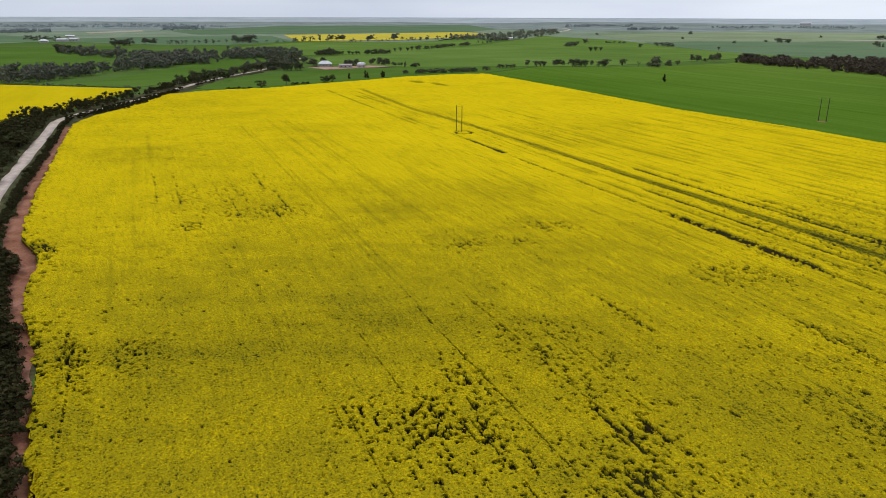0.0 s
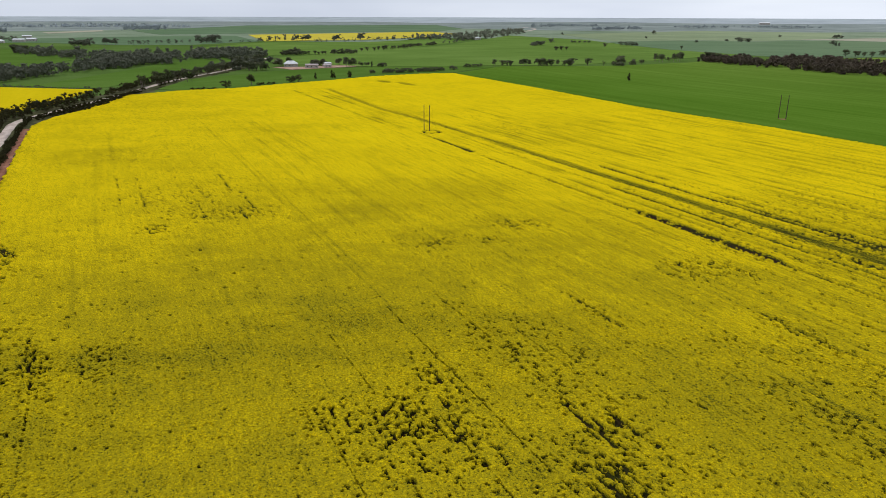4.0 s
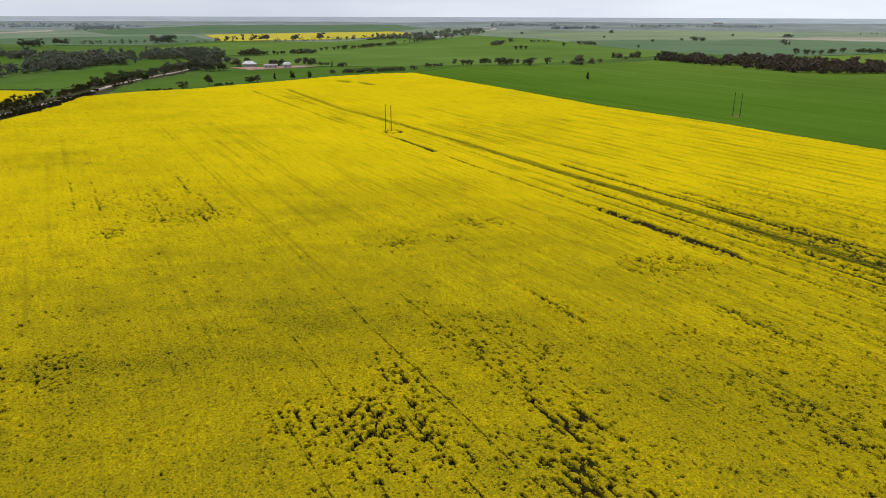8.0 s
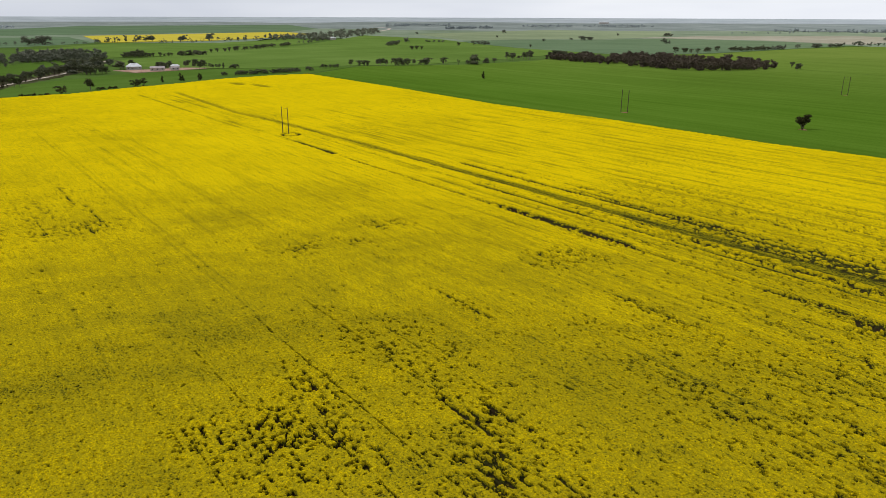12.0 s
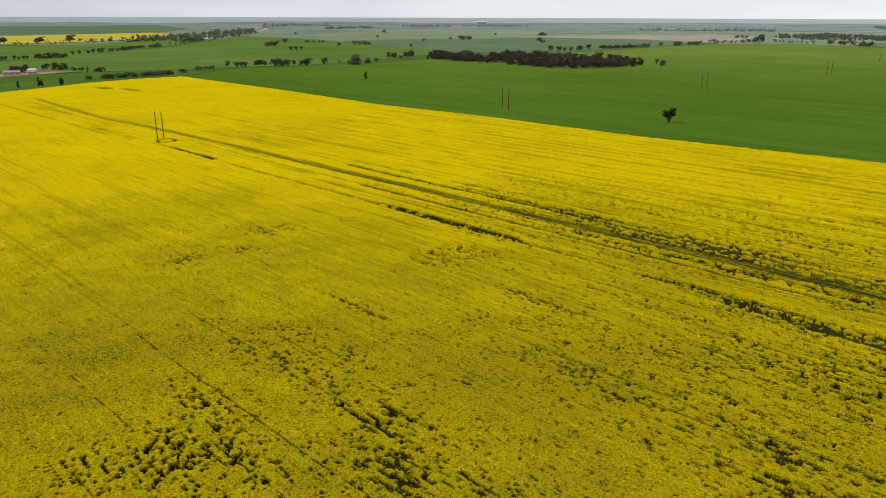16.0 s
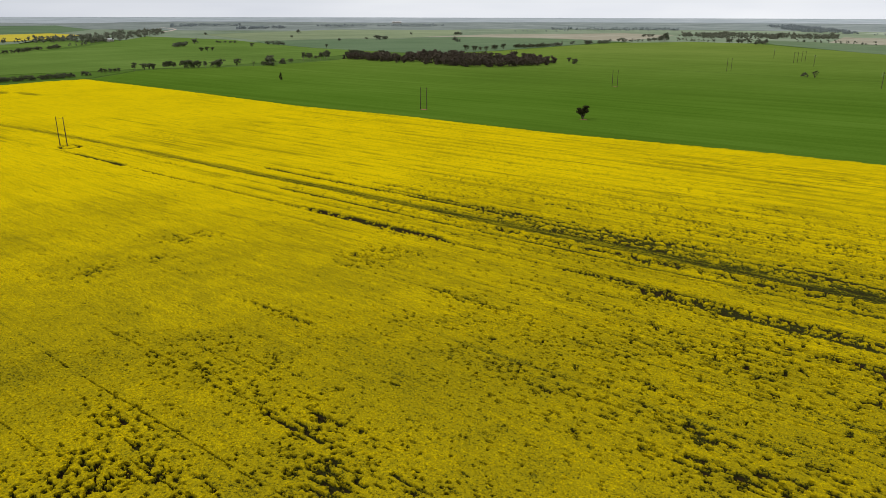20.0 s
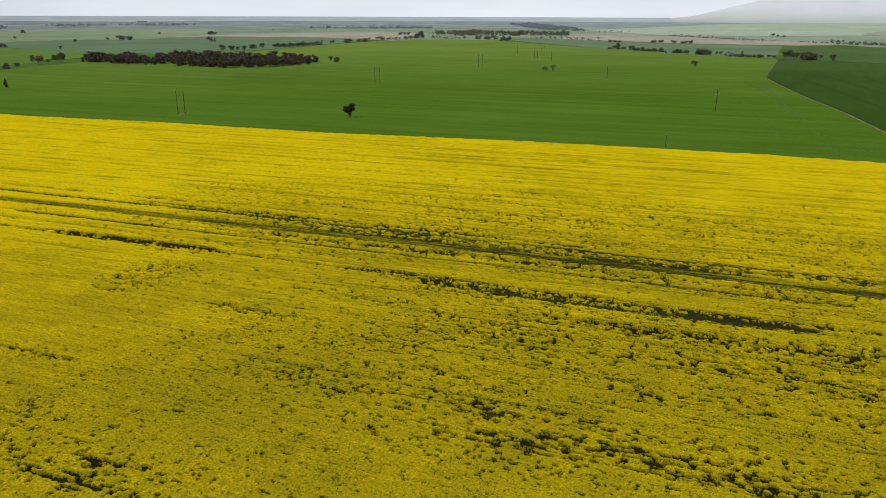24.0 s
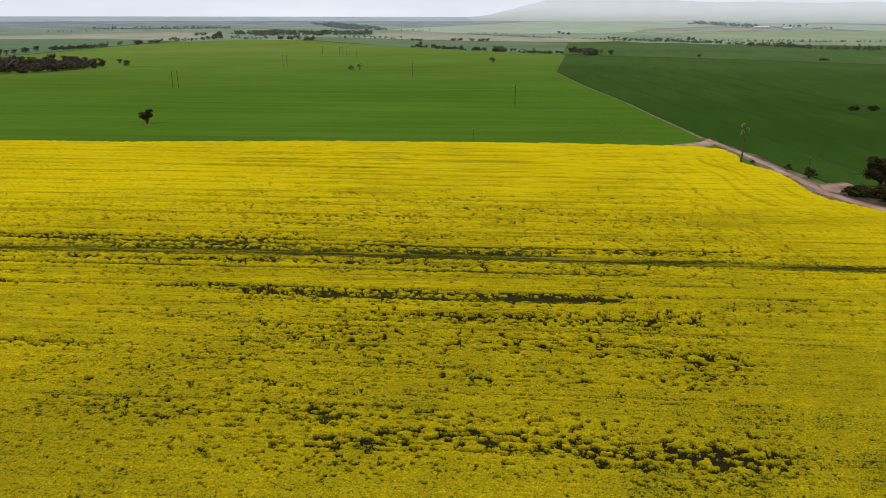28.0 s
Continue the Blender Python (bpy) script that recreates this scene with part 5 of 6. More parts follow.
MID_ROWS_4 = [("mallee", 445, 1252, 445, 1252, 1, 6.6), ("mallee", 219, 1194, 241, 1226, 3, 8.2), ("mallee", 611, 1044, 646, 1029, 5, 11.0), ("mallee", 671, 1061, 715, 1088, 4, 9.5), ("hedge", 745, 1098, 830, 1112, 10, 9.0), ("shrub", 1129, 653, 1141, 631, 4, 7.6), ("gum", 1136, 640, 1137, 638, 1, 10.8), ("shrub", 1126, 612, 1096, 537, 9, 8.3), ("shrub", 1086, 515, 1096, 496, 4, 7.0), ("shrub", 1069, 469, 1078, 451, 5, 10.6), ("mallee", 1081, 445, 1086, 435, 2, 6.8), ("shrub", 1057, 414, 1047, 361, 9, 6.5), ("mallee", 1049, 357, 1054, 348, 2, 5.5)]
MID_ROWS_5 = [("gum", 1042, 337, 1054, 314, 6, 12.7), ("shrub", 1040, 307, 1061, 300, 4, 14.5), ("mallee", 1080, 298, 1080, 298, 1, 6.5), ("mallee", 1054, 278, 1056, 275, 2, 9.9), ("mallee", 816, 358, 816, 358, 1, 7.4), ("shrub", 641, 446, 641, 446, 1, 5.2), ("bare", 645, 438, 645, 437, 2, 7.8), ("shrub", 1067, 155, 1067, 155, 1, 5.4), ("hedge", 1068, 5, 1072, -5, 4, 4.4), ("mallee", 580, 730, 553, 685, 3, 7.5), ("gum", 547, 681, 547, 681, 1, 5.8)]
FAR_ROWS_1 = [("hedge", 42, 1475, 90, 1632, 7, 7.7), ("mallee", -633, 1337, -608, 1364, 5, 14.8), ("gum", -603, 1391, -576, 1394, 4, 13.8), ("hedge", -556, 1395, -529, 1425, 6, 10.0), ("mallee", -522, 1453, -470, 1485, 9, 11.5), ("mallee", -448, 1488, -422, 1521, 4, 16.8), ("hedge", -422, 1521, -318, 1562, 12, 6.6), ("gum", -353, 1558, -282, 1597, 6, 16.0), ("gum", -281, 1630, -247, 1633, 4, 15.0), ("gum", -200, 1638, -188, 1639, 3, 15.0), ("gum", -146, 1678, -137, 1678, 2, 18.1), ("mallee", -236, 1538, -24, 1724, 20, 9.5), ("mallee", -114, 1680, -38, 1724, 7, 12.7)]
FAR_ROWS_2 = [("gum", 793, 1399, 793, 1399, 1, 12.0), ("mallee", 200, 1380, 231, 1419, 5, 9.4), ("mallee", 270, 1547, 270, 1547, 1, 10.4), ("mallee", 400, 2107, 400, 2107, 1, 7.1), ("mallee", 312, 1561, 353, 1547, 5, 5.3), ("mallee", 380, 1413, 410, 1400, 4, 8.5), ("gum", 667, 2122, 670, 2121, 1, 12.9), ("mallee", 553, 1810, 553, 1810, 1, 6.3), ("mallee", 584, 1556, 584, 1556, 1, 6.9), ("mallee", 681, 1632, 681, 1632, 1, 5.8), ("mallee", 689, 1589, 728, 1611, 4, 11.6), ("mallee", 936, 1907, 936, 1907, 1, 7.0), ("pine", 794, 1398, 809, 1392, 2, 8.0)]
FAR_ROWS_3 = [("hedge", 850, 1130, 879, 1144, 3, 8.3), ("pine", 919, 1184, 919, 1184, 1, 7.4), ("mallee", 939, 1175, 939, 1175, 1, 7.5), ("mallee", 963, 1166, 995, 1181, 3, 10.1), ("mallee", 1010, 1176, 1047, 1189, 3, 9.1), ("hedge", 1096, 1234, 1190, 1262, 8, 8.4), ("mallee", 1213, 1250, 1288, 1255, 5, 8.8), ("mallee", 1320, 1988, 1562, 1948, 8, 8.1), ("mallee", 1107, 1214, 1107, 1214, 1, 10.9), ("hedge", 1134, 1224, 1207, 1221, 9, 9.8), ("mallee", 1400, 1466, 1448, 1469, 3, 10.1), ("gum", 1213, 1212, 1245, 1220, 3, 18.6), ("hedge", 1281, 1229, 1302, 1125, 12, 10.1)]
FAR_ROWS_4 = [("mallee", 1288, 1083, 1337, 1068, 4, 11.2), ("gum", 1242, 979, 1276, 979, 4, 11.9), ("mallee", 1468, 1057, 1427, 846, 13, 10.0), ("mallee", 1407, 813, 1391, 776, 3, 8.0), ("mallee", 1450, 738, 1461, 716, 4, 8.1), ("mallee", 1442, 686, 1464, 648, 4, 7.9), ("mallee", 1622, 425, 1623, 354, 12, 10.5), ("shrub", 1598, 336, 1615, 300, 9, 11.5), ("mallee", 1590, 290, 1560, 180, 22, 10.5), ("mallee", 1556, 172, 1446, 15, 46, 8.4), ("mallee", 1438, 5, 1381, -220, 40, 8.0), ("shrub", 1698, 216, 1795, -43, 44, 6.8), ("shrub", 1797, -48, 1840, -200, 24, 6.8)]
FAR_ROWS_5 = [("gum", 1669, 268, 1675, 257, 2, 14.0), ("mallee", 3373, 386, 3239, 256, 8, 13.7), ("mallee", 3191, 164, 3226, 78, 7, 15.9), ("hedge", 2906, 60, 2941, -17, 8, 12.1), ("mallee", 2089, 713, 2008, 651, 3, 8.9), ("mallee", 1910, 926, 1696, 593, 34, 9.0), ("mallee", 2035, 1236, 2098, 1138, 8, 9.9), ("mallee", 2084, -250, 1803, -266, 7, 11.3), ("mallee", 1030, 1825, 1055, 1825, 3, 10.4)]

def tree_belt(name, label, places, leaf, per, size, seed):
    """Trees of a far row or thick scrub, too many to count: trunks and crowns of leaf blades."""
    rng = np.random.default_rng(seed)
    clumps = []
    for px, py, pz, ph in places:
        for _ in range(7):
            a, q = rng.uniform(0, 6.283), rng.uniform(0, 0.42) * ph
            clumps.append((px + q * math.cos(a), py + q * math.sin(a), pz + ph * rng.uniform(0.22, 0.85), ph * rng.uniform(0.14, 0.22)))
    ob = tagged(link_mesh(name, *leaves(rng, clumps, per, size), leaf), label, "woodland", kind="stuff")
    link_mesh("trunk_cluster", *join([tube([(px, py, pz - 0.4), (px + 0.2, py, pz + 0.5 * ph)], 0.16, 0.09, 4) for px, py, pz, ph in places]), BARK, ob)


def plant_rows(rows, far, note, group, seed):
    rng = np.random.default_rng(seed)
    for index, (shape, x0, y0, x1, y1, count, height) in enumerate(rows):
        if far == 1 and count > 5:
            f = (np.arange(count) + rng.uniform(0.1, 0.9, count)) / count
            xs, ys = x0 + f * (x1 - x0) + rng.uniform(-6, 6, count), y0 + f * (y1 - y0) + rng.uniform(-6, 6, count)
            # belts past 2100 m take leaves with more haze painted in
            tree_belt("tree_belt", "far grey-green row of paddock trees", list(zip(xs, ys, lift(xs, ys), height * rng.uniform(0.6, 1.1, count))), LEAF_GREY if math.hypot(x0, y0) < 2100 else LEAF_HAZED, 10, 0.075 * height, seed + index)
            continue
        for k in range(count):
            f = (k + 0.5) / count if count > 1 else 0.5
            jit = 0.0 if count == 1 else 0.35 * math.hypot(x1 - x0, y1 - y0) / count
            x = x0 + f * (x1 - x0) + rng.uniform(-jit, jit)
            y = y0 + f * (y1 - y0) + rng.uniform(-jit, jit)
            far_k = 0 if shape in ("big_gum", "lone") else far
            plant(shape, x, y, height * (rng.uniform(0.72, 1.08) if count > 1 else 1.0), far_k, rng, note if shape not in ("lone", "big_gum") else "", group, rng.uniform(1.2, 1.6) if far == 1 else rng.uniform(0.9, 1.2))


plant_rows(NEAR_ROWS_1 + NEAR_ROWS_2 + NEAR_ROWS_3, 0, " near the crop edge", "trees near the fields", 61)
plant_rows(MID_ROWS_1 + MID_ROWS_2 + MID_ROWS_3 + MID_ROWS_4 + MID_ROWS_5, 2, " in a field row", "trees in field rows", 62)
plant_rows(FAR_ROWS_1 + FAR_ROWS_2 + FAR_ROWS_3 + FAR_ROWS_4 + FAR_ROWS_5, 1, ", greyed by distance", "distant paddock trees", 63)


def line_points(line, step):
    pts = np.array(line, float)
    s = np.concatenate([[0], np.cumsum(np.hypot(*np.diff(pts, axis=0).T))])
    t = np.arange(0, s[-1], step)
    x, y = np.interp(t, s, pts[:, 0]), np.interp(t, s, pts[:, 1])
    dx, dy = np.gradient(x), np.gradient(y)
    k = np.hypot(dx, dy)
    return x, y, dy / k, -dx / k         # place and the way to the right of the line


def plant_roadside():
    """Thick scrub on both sides of the gravel road: the near bushes one by one, the rest as belts."""
    rng = np.random.default_rng(71)
    inner, outer = [], []
    x, y, nx, ny = line_points(ROAD_LINE[1:14], 3.3)
    for px, py, qx, qy in zip(x, y, nx, ny):
        room = float(edge_distance(MAIN[-1:] + ROAD_SIDE, np.array([px]), np.array([py]))[0]) - float(np.interp(py, [60, 100, 125, 140, 165, 190, 230], [3.0, 3.2, 3.8, 5.6, 6.0, 4.4, 3.4]))
        tall = 0.65 + 0.75 * float(value_noise(np.array([py / 16.0]), np.array([px / 16.0]), 77)[0])
        lanes = [6.3 + rng.uniform(-0.6, 0.8)]
        if 395 < py < 560:
            wide = np.interp(py, [395, 436, 480, 525, 560], [10, 19, 14.5, 10, 9])
            lanes = list(np.arange(6.5, wide, 3.0) + rng.uniform(-0.6, 0.6))
        if py < 330:
            lanes += list(np.arange(room, 8.5, -2.8) + rng.uniform(-0.6, 0.3))
        if py > 560:
            lanes = [7.5 + rng.uniform(-1, 1)] if rng.uniform() < 0.25 else []
        for d in lanes:
            high = rng.uniform(2.7, 4.2) * (0.55 + 0.45 * tall) * (1.0 if py < 115 else 0.8)
            if 30 < py < 330:
                plant("shrub" if rng.uniform() < 0.6 else "hedge", px + qx * d, py + qy * d, high, 0, rng, " along the gravel road", "roadside scrub", rng.uniform(1.0, 1.3))
            else:
                inner.append((px + qx * d, py + qy * d, 0.0, high))
        if py > 80:
            for d in (5.4, 9.0, 12.8, 16.5, 20.0) if py < 480 else (7.0, 10.0):
                if rng.uniform() < (0.82 if py < 420 else 0.7):
                    e = d + rng.uniform(-1.5, 1.5)
                    if py < 330 and rng.uniform() < 0.35:
                        plant("mallee" if rng.uniform() < 0.5 else "shrub", px - qx * e, py - qy * e, rng.uniform(3.6, 6.2) * tall, 0, rng, " along the gravel road", "roadside scrub", rng.uniform(0.95, 1.25))
                    else:
                        outer.append((px - qx * e, py - qy * e, 0.0, rng.uniform(3.2, 6.4) * tall))
    tree_belt("roadside_scrub", "thick dark scrub between road and crop", inner, LEAF_DARK, 46, 0.24, 72)
    tree_belt("roadside_scrub", "thick dark scrub and mallee behind the road", outer, LEAF_DARK, 42, 0.26, 73)


plant_roadside()


def woodland(name, label, poly, count, height, leaf, size, per, seed):
    """A far wood, too many trees to count: thin trunks and crowns of leaf blades in one mesh."""
    rng = np.random.default_rng(seed)
    p = np.array(poly, float)
    lo, hi = p.min(0), p.max(0)
    x, y = rng.uniform(lo[0], hi[0], count * 8), rng.uniform(lo[1], hi[1], count * 8)
    keep = inside(poly, x, y) & (value_noise(x / 26.0, y / 26.0, seed) > 0.3)
    x, y = x[keep][:count], y[keep][:count]
    z = lift(x, y) + 0.2
    h = height * rng.uniform(0.6, 1.05, len(x)) * (0.7 + 0.6 * value_noise(x / 17.0, y / 17.0, seed + 5))
    clumps = []
    for px, py, pz, ph in zip(x, y, z, h):
        for _ in range(5 if per > 12 else 2):
            a, q = rng.uniform(0, 6.283), rng.uniform(0, 0.34) * ph
            clumps.append((px + q * math.cos(a), py + q * math.sin(a), pz + ph * rng.uniform(0.18, 0.85), ph * (rng.uniform(0.18, 0.27) if per > 12 else rng.uniform(0.26, 0.4))))
    ob = tagged(link_mesh(name, *leaves(rng, clumps, per, size), leaf), label, "woodland", kind="stuff")
    link_mesh("trunk_cluster", *join([tube([(px, py, pz - 0.4), (px + 0.2, py, pz + 0.5 * ph)], 0.16, 0.09, 4) for px, py, pz, ph in zip(x, y, z, h)]), BARK, ob)


woodland("woodland", "dense brownish mallee wood at the edge of the wheat", [(350, 919), (386, 801), (428, 687), (508, 691), (541, 697), (565, 769), (516, 904), (420, 947)], 620, 9.8, LEAF_BROWN, 1.0, 24, 81)
woodland("woodland", "thick dark scrub belt along a creek", [(-376, 592), (-362, 606), (-351, 650), (-350, 694), (-345, 723), (-369, 760), (-389, 742), (-413, 705), (-424, 680), (-424, 650)], 130, 11.5, LEAF_SCRUB, 0.9, 26, 82)
woodland("woodland", "dark creek scrub with brown tops", [(-342, 722), (-331, 748), (-321, 798), (-330, 850), (-344, 876), (-379, 874), (-383, 823)], 90, 12.5, LEAF_SCRUB, 0.9, 26, 83)
woodland("woodland", "dark scrub beyond the green meadow", [(-325, 830), (-294, 855), (-320, 935), (-393, 985), (-461, 1020), (-560, 1085), (-612, 1161), (-630, 1130), (-560, 1040), (-461, 960), (-393, 920), (-345, 880)], 190, 12.5, LEAF_SCRUB, 1.0, 22, 84)
woodland("woodland", "grey-green scrub near the farm", [(-305, 946), (-243, 1030), (-269, 1122), (-335, 1053)], 90, 13.0, LEAF_GREY, 1.1, 22, 85)
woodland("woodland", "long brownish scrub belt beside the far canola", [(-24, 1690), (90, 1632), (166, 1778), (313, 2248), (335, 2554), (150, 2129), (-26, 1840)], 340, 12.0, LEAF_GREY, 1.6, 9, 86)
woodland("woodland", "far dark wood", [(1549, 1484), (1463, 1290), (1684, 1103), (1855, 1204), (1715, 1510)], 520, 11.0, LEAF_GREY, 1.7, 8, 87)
woodland("woodland", "far wood running up a rise", [(2659, 2056), (2151, 1522), (2077, 1283), (2276, 1465), (2735, 1963)], 560, 12.0, LEAF_HAZED, 2.0, 7, 88)
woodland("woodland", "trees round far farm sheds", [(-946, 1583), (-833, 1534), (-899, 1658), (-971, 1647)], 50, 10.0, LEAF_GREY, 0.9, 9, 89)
woodland("woodland", "trees round a hamlet, paled by painted haze", [(3489, 579), (2908, 229), (3330, 263), (3940, 596)], 180, 12.0, LEAF_HAZED, 1.3, 6, 90)
woodland("woodland", "line of far trees, paled by painted haze", [(-1600, 2660), (-1150, 2815), (-880, 2880), (-880, 2820), (-1160, 2760), (-1590, 2590)], 240, 11.0, LEAF_HAZED_MOST, 1.9, 6, 105)
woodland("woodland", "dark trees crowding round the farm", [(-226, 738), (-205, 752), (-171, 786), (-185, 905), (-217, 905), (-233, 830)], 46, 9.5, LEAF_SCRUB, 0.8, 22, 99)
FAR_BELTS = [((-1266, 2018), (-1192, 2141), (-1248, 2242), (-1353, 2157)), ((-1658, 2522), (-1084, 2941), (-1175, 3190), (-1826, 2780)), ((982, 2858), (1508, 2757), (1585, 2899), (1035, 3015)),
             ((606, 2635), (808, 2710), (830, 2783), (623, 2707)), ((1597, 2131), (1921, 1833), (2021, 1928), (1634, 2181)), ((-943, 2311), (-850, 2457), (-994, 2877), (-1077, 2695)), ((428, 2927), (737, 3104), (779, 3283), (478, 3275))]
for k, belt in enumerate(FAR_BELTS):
    woodland("woodland", "far-off tree belt, paled by painted haze", list(belt), 160, 11.0, LEAF_HAZED, 1.3, 6, 91 + k)

woodland("woodland", "creek scrub thinning out onto the meadow", [(-339, 709), (-417, 889), (-391, 937), (-319, 797)], 60, 11.5, LEAF_SCRUB, 0.9, 26, 106)
woodland("woodland", "thick grey-green creek scrub", [(-323, 814), (-382, 989), (-333, 1065), (-277, 877)], 80, 12.0, LEAF_SCRUB, 0.9, 24, 107)
woodland("woodland", "tall grey-green trees behind the road bend", [(-297, 943), (-337, 1081), (-236, 1139), (-208, 950)], 80, 12.0, LEAF_GREY, 1.0, 20, 108)
hedge_rng = np.random.default_rng(75)
tree_belt("hedge", "low dark hedge behind the canola across the road", [(-425 + 175 * f, 600 - 38 * f + hedge_rng.uniform(-1.5, 1.5), 0.0, hedge_rng.uniform(1.5, 3.2)) for f in np.linspace(0, 1, 60)], LEAF_SCRUB, 16, 0.3, 76)


def far_belt(label, line, step, low, high, share, leaf, seed):
    """A broken belt of bushes and trees along a far fence line."""
    rng = np.random.default_rng(seed)
    x, y, nx, ny = line_points(line, step)
    thick = value_noise(x / 60.0, y / 60.0, seed)
    places = [(px + rng.uniform(-4, 4), py + rng.uniform(-4, 4), 0.0, low + (high - low) * rng.uniform(0.4, 1.0) * t) for px, py, t in zip(x, y, thick) if rng.uniform() < share + 0.5 * t]
    tree_belt("tree_belt", label, places, leaf, 12, 0.6, seed)


far_belt("thick grey-green belt of trees along a far fence", [(1689, 448), (1640, 327), (1606, 204), (1518, 89), (1427, 19), (1397, -123)], 4.0, 3.0, 14.0, 0.5, LEAF_GREY, 111)
far_belt("low grey-green hedge on a far fence", [(1925, 947), (1782, 688), (1686, 453)], 5.0, 2.0, 7.0, 0.4, LEAF_GREY, 112)
far_belt("gappy row of paddock trees above the wheat", [(1080, 525), (1062, 447), (1075, 359), (1079, 320)], 5.0, 2.0, 12.0, 0.1, LEAF_MID, 113)

# ---- power lines ----
POLE_WOOD = ground_material("weathered_pole_timber", (0.05, 0.038, 0.028), (0.085, 0.065, 0.048), (0.13, 0.10, 0.075), 0.8, 8.0)
STEEL = ground_material("galvanised_steel", (0.34, 0.38, 0.36), (0.42, 0.46, 0.44), (0.5, 0.54, 0.52), 1.0, 12.0, 0.45, 0.01)


def tube_part(name, points, r0, r1, material, parent, sides=8):
    return link_mesh(name, *tube(points, r0, r1, sides), material, parent, True)


def power_h_pole():
    root = new("power_pole")
    for s in (-1, 1):
        tube_part("pole", [(2.1 * s, 0, -0.4), (2.1 * s, 0, 7.0), (2.1 * s, 0, 13.6)], 0.24, 0.17, POLE_WOOD, root)
    tube_part("crossarm", [(-2.6, 0.2, 12.9), (2.6, 0.2, 12.9)], 0.035, 0.035, POLE_WOOD, root, 6)
    return tagged(root, "twin-post timber power pole of a transmission line", "power pole", "twin-post power poles")


h_pole = power_h_pole()
H_POLES = [(1.5, 353), (203.5, 398), (411.5, 456.5), (636.5, 531.5), (826, 590), (864, 606)]
for k, (x, y) in enumerate(H_POLES):
    turn = -49
    m = pose(x, y, 0.1, 0, 0, turn)
    if k == 0:
        h_pole.matrix_basis = m
    else:
        base = h_pole.matrix_basis.copy()
        h_pole.matrix_basis = Matrix.Identity(4)
        copy_thing(h_pole, m)
        h_pole.matrix_basis = base


def power_pole():
    root = new("power_pole")
    tube_part("pole", [(0, 0, -0.4), (0.05, 0, 6.5), (0, 0, 13.4)], 0.27, 0.19, POLE_WOOD, root)
    for side, z in ((-1, 12.6), (-1, 10.2), (1, 11.4)):
        tube_part("arm", [(0, 0, z - 0.4), (0.45 * side, 0, z + 0.45), (0.85 * side, 0, z + 0.6), (1.15 * side, 0, z + 0.1)], 0.05, 0.04, STEEL, root, 6)
        tube_part("insulator", [(1.15 * side, 0, z + 0.1), (1.28 * side, 0, z - 0.5), (1.2 * side, 0, z - 1.1)], 0.07, 0.05, STEEL, root, 6)
    return tagged(root, "single timber power pole with pale curved insulator arms", "power pole", "single power poles")


s_pole = power_pole()
for k, (x, y) in enumerate([(302.5, 23.8), (437, 175.5), (592, 342), (789, 539), (890, 670)]):
    m = pose(x, y, 0.2, 0, 0, -70)
    if k == 0:
        m = m @ Matrix.Diagonal((1.15, 1.15, 1.2, 1))
        s_pole.matrix_basis = m
    else:
        base = s_pole.matrix_basis.copy()
        s_pole.matrix_basis = Matrix.Identity(4)
        copy_thing(s_pole, m)
        s_pole.matrix_basis = base
for x, y, h, label in ((290, -0.5, 6.3, "short timber post with a pale cap beside a bush"), (378, -47.3, 6.0, "short grey post standing in barley"), (300, 141, 5.5, "thin grey post at the edge of the wheat")):
    root = new("post")
    root.matrix_basis = pose(x, y, 0.2)
    tube_part("pole", [(0, 0, -0.3), (0, 0, h * 0.5), (0, 0, h)], 0.16, 0.12, POLE_WOOD, root)
    tube_part("cap", [(-0.3, 0, h), (0.3, 0, h + 0.1)], 0.12, 0.12, STEEL, root, 6)
    tagged(root, label, "post")

# ---- farm buildings ----
ROOF_WHITE = ground_material("white_sheet_roof", (0.62, 0.63, 0.64), (0.74, 0.75, 0.76), (0.82, 0.82, 0.82), 0.3, 3.0, 0.5, 0.02)
ROOF_GREY = ground_material("pinkish_grey_sheet_roof", (0.36, 0.30, 0.30), (0.46, 0.40, 0.40), (0.56, 0.50, 0.49), 0.3, 3.0, 0.5, 0.02)
WALL_PALE = ground_material("pale_rendered_wall", (0.38, 0.34, 0.30), (0.46, 0.42, 0.38), (0.54, 0.50, 0.46), 0.5, 4.0)
PANE, _n, _l, _b = shader("window_glass", 0.08, 0.5)
_b.inputs["Base Color"].default_value = (0.03, 0.035, 0.04, 1)


def box_mesh(x0, y0, z0, x1, y1, z1):
    bm = bmesh.new()
    bmesh.ops.create_cube(bm, size=1.0, matrix=Matrix.Translation(((x0 + x1) / 2, (y0 + y1) / 2, (z0 + z1) / 2)) @ Matrix.Diagonal((x1 - x0, y1 - y0, z1 - z0, 1)))
    return bm


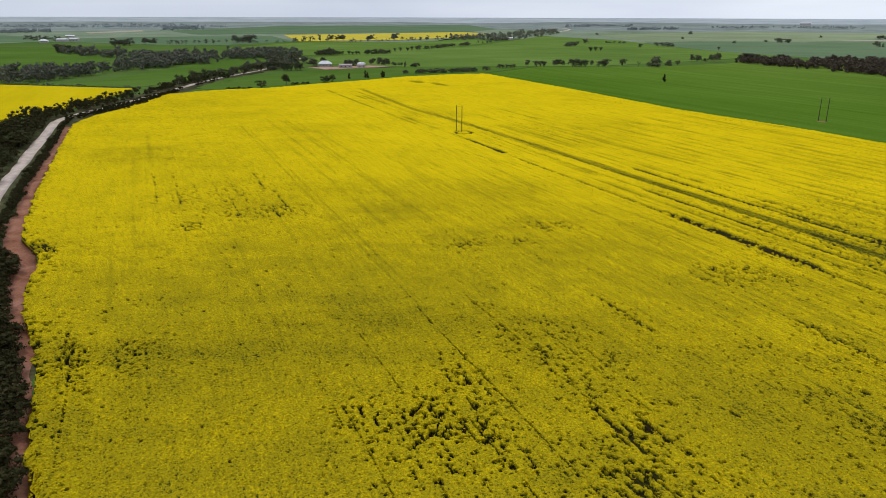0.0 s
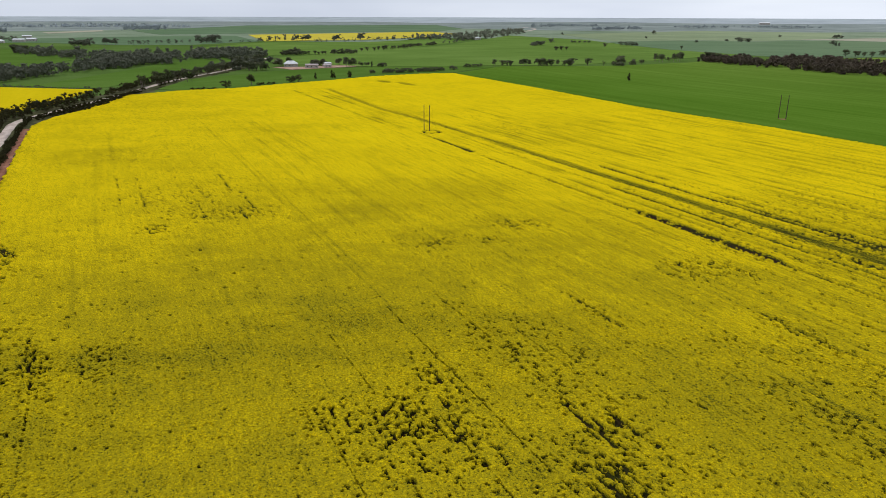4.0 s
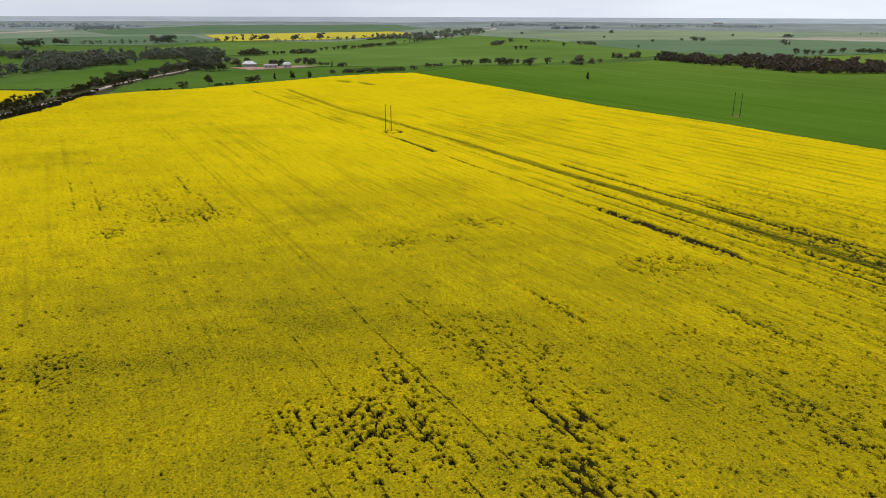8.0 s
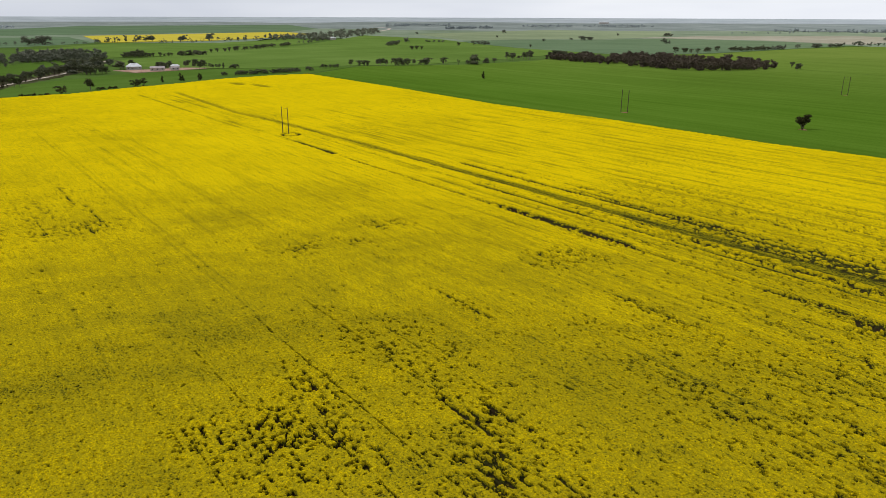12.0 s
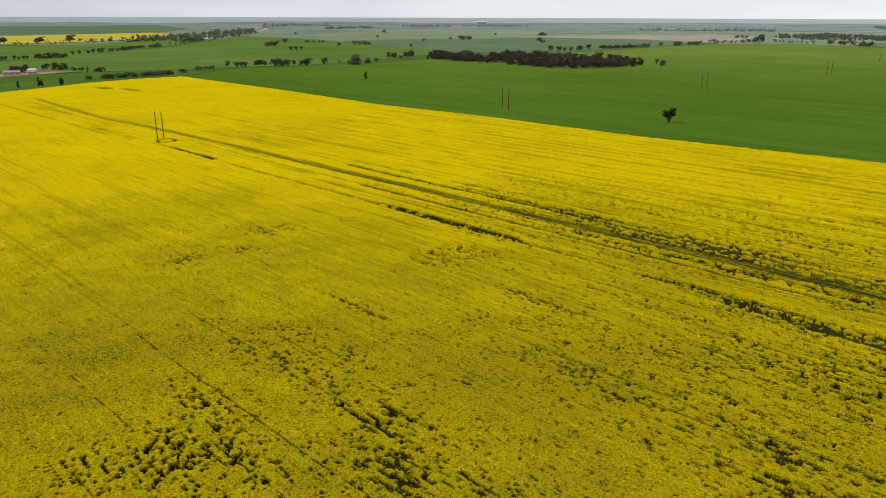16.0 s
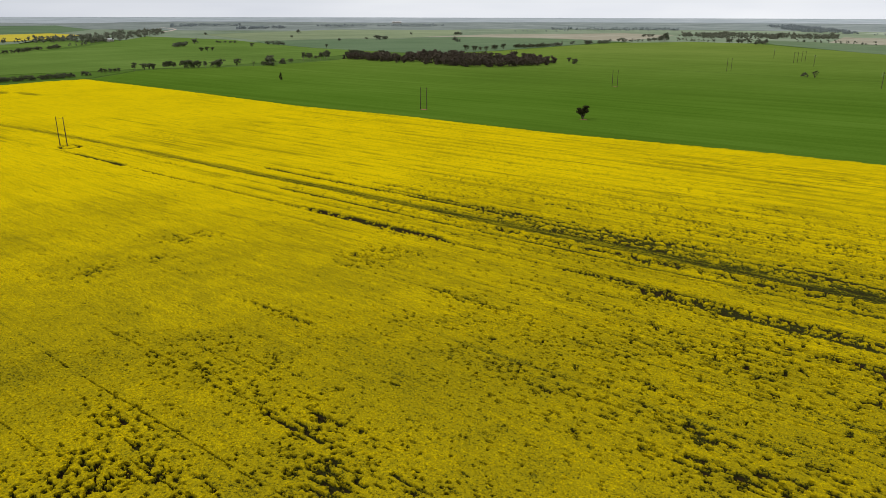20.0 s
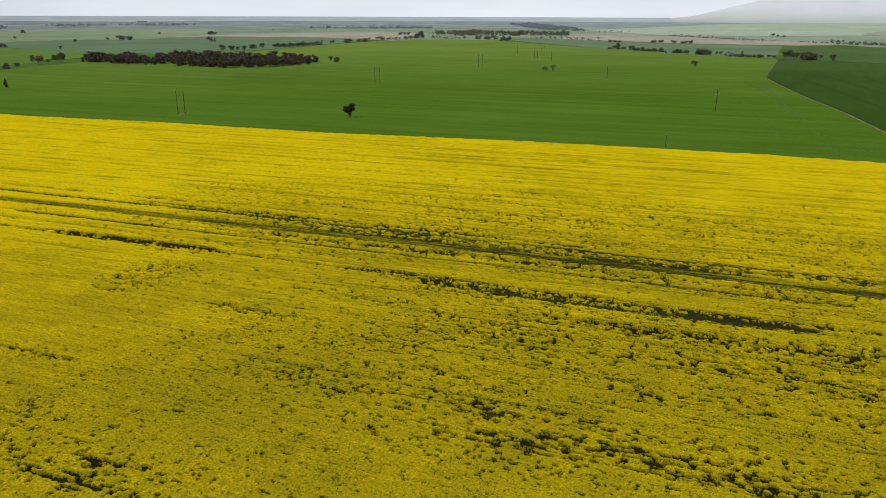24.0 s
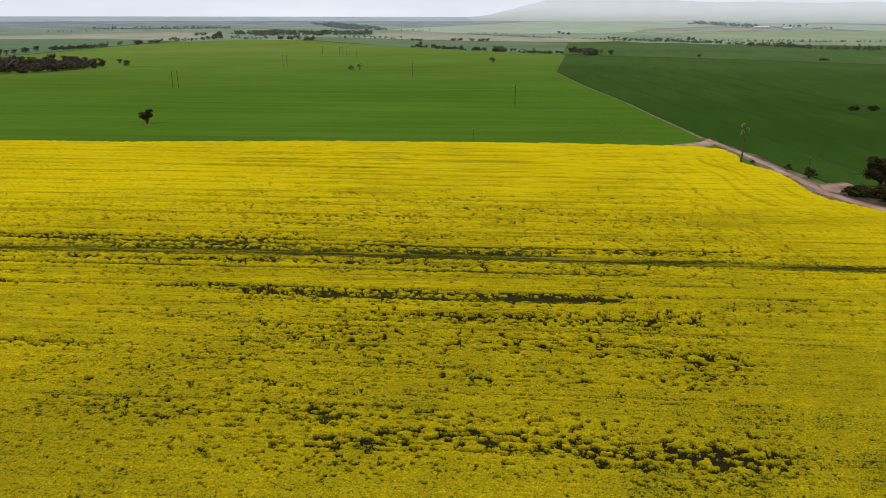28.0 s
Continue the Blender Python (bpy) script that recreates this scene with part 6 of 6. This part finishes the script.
def roof_mesh(w, d, z, rise, hip):
    """A hipped or gabled roof with an overhang and a thick edge."""
    bm = bmesh.new()
    o = 0.5
    low = [bm.verts.new(p) for p in ((-w - o, -d - o, z), (w + o, -d - o, z), (w + o, d + o, z), (-w - o, d + o, z))]
    under = [bm.verts.new((v.co.x, v.co.y, z - 0.15)) for v in low]
    a, b = bm.verts.new((-w + hip, 0, z + rise)), bm.verts.new((w - hip, 0, z + rise))
    bm.faces.new((low[0], low[1], b, a))
    bm.faces.new((low[2], low[3], a, b))
    bm.faces.new((low[1], low[2], b))
    bm.faces.new((low[3], low[0], a))
    for k in range(4):
        bm.faces.new((low[k], under[k], under[(k + 1) % 4], low[(k + 1) % 4]))
    bm.faces.new(under)
    bmesh.ops.recalc_face_normals(bm, faces=bm.faces[:])
    return bm


def building(name, label, x, y, turn, w, d, wall, rise, hip, roof, windows, seed=1):
    root = new(name)
    root.matrix_basis = pose(x, y, float(lift(x, y)) + 0.2, 0, 0, turn)
    part("wall", box_mesh(-w, -d, -0.5, w, d, wall), WALL_PALE, root)
    part("roof", roof_mesh(w, d, wall + 0.1, rise, hip), roof, root, "sheet metal roof")
    for k in range(windows):
        px = -w + (k + 0.5) * 2 * w / windows
        wide = min(0.6, w / windows * 0.5)
        win = part("window", box_mesh(px - wide, -d - 0.06, 1.0, px + wide, -d + 0.05, min(2.2, wall - 0.3)), WALL_PALE, root)
        part("pane", box_mesh(px - wide + 0.1, -d - 0.09, 1.1, px + wide - 0.1, -d - 0.05, min(2.1, wall - 0.4)), PANE, win)
    part("door", box_mesh(w - 0.04, -0.6, 0, w + 0.06, 0.6, 2.1), POLE_WOOD, root)
    return tagged(root, label, "house" if name == "farmhouse" else "shed")


building("farmhouse", "white-roofed farmhouse among trees", -150, 826, 10, 7.5, 5.0, 3.0, 3.2, 4.0, ROOF_WHITE, 4)
building("shed", "long pinkish grey farm shed on a gravel yard", -123, 803, 6, 7.0, 3.5, 3.0, 1.3, 0.0, ROOF_GREY, 3)
building("shed", "small grey shed on the farm yard", -107, 809, 30, 4.0, 2.5, 2.6, 1.0, 0.0, ROOF_GREY, 2)
building("shed", "small white-roofed outbuilding behind the farm yard", -110, 838, 20, 4.0, 3.0, 2.6, 1.4, 1.5, ROOF_WHITE, 2)
building("shed", "pale shed among dark trees", -205, 850, 20, 5.0, 3.5, 3.0, 1.2, 0.0, ROOF_GREY, 2)
building("shed", "long white farm shed far off", -830, 1530, 5, 11, 5, 4.5, 2.0, 0.0, ROOF_WHITE, 4)
building("shed", "second white shed behind the long one", -818, 1556, 5, 9, 5, 5.0, 2.0, 0.0, ROOF_WHITE, 3)
building("farmhouse", "far white farmhouse between trees", -836, 1470, 15, 8, 6, 3.5, 3.5, 4.0, ROOF_WHITE, 4)
building("shed", "far white shed below a rise", -935, 1760, 30, 10, 5, 4.0, 2.0, 0.0, ROOF_WHITE, 2)
building("shed", "white shed beside the far road", 128, 1737, 40, 7, 4, 4.0, 2.0, 0.0, ROOF_WHITE, 2)
building("shed", "large white shed in a far hamlet", 2913, 219, -70, 26, 10, 7.0, 3.0, 0.0, ROOF_WHITE, 4)
building("shed", "dark grey shed in a far hamlet", 3018, 165, -70, 18, 9, 6.0, 3.0, 0.0, ROOF_GREY, 3)
building("shed", "hamlet shed with a pale roof", 2860, 130, -60, 14, 8, 6.0, 3.0, 0.0, ROOF_WHITE, 3)
building("shed", "far white storage shed on the plain", 1555, 3329, -20, 22, 9, 8.0, 3.0, 0.0, ROOF_WHITE, 3)
land("yard", "pinkish gravel farm yard", [(-168, 812), (-140, 775), (-92, 812), (-70, 832), (-100, 842), (-135, 818)], PINK_GRAVEL, 0.38, "yard")
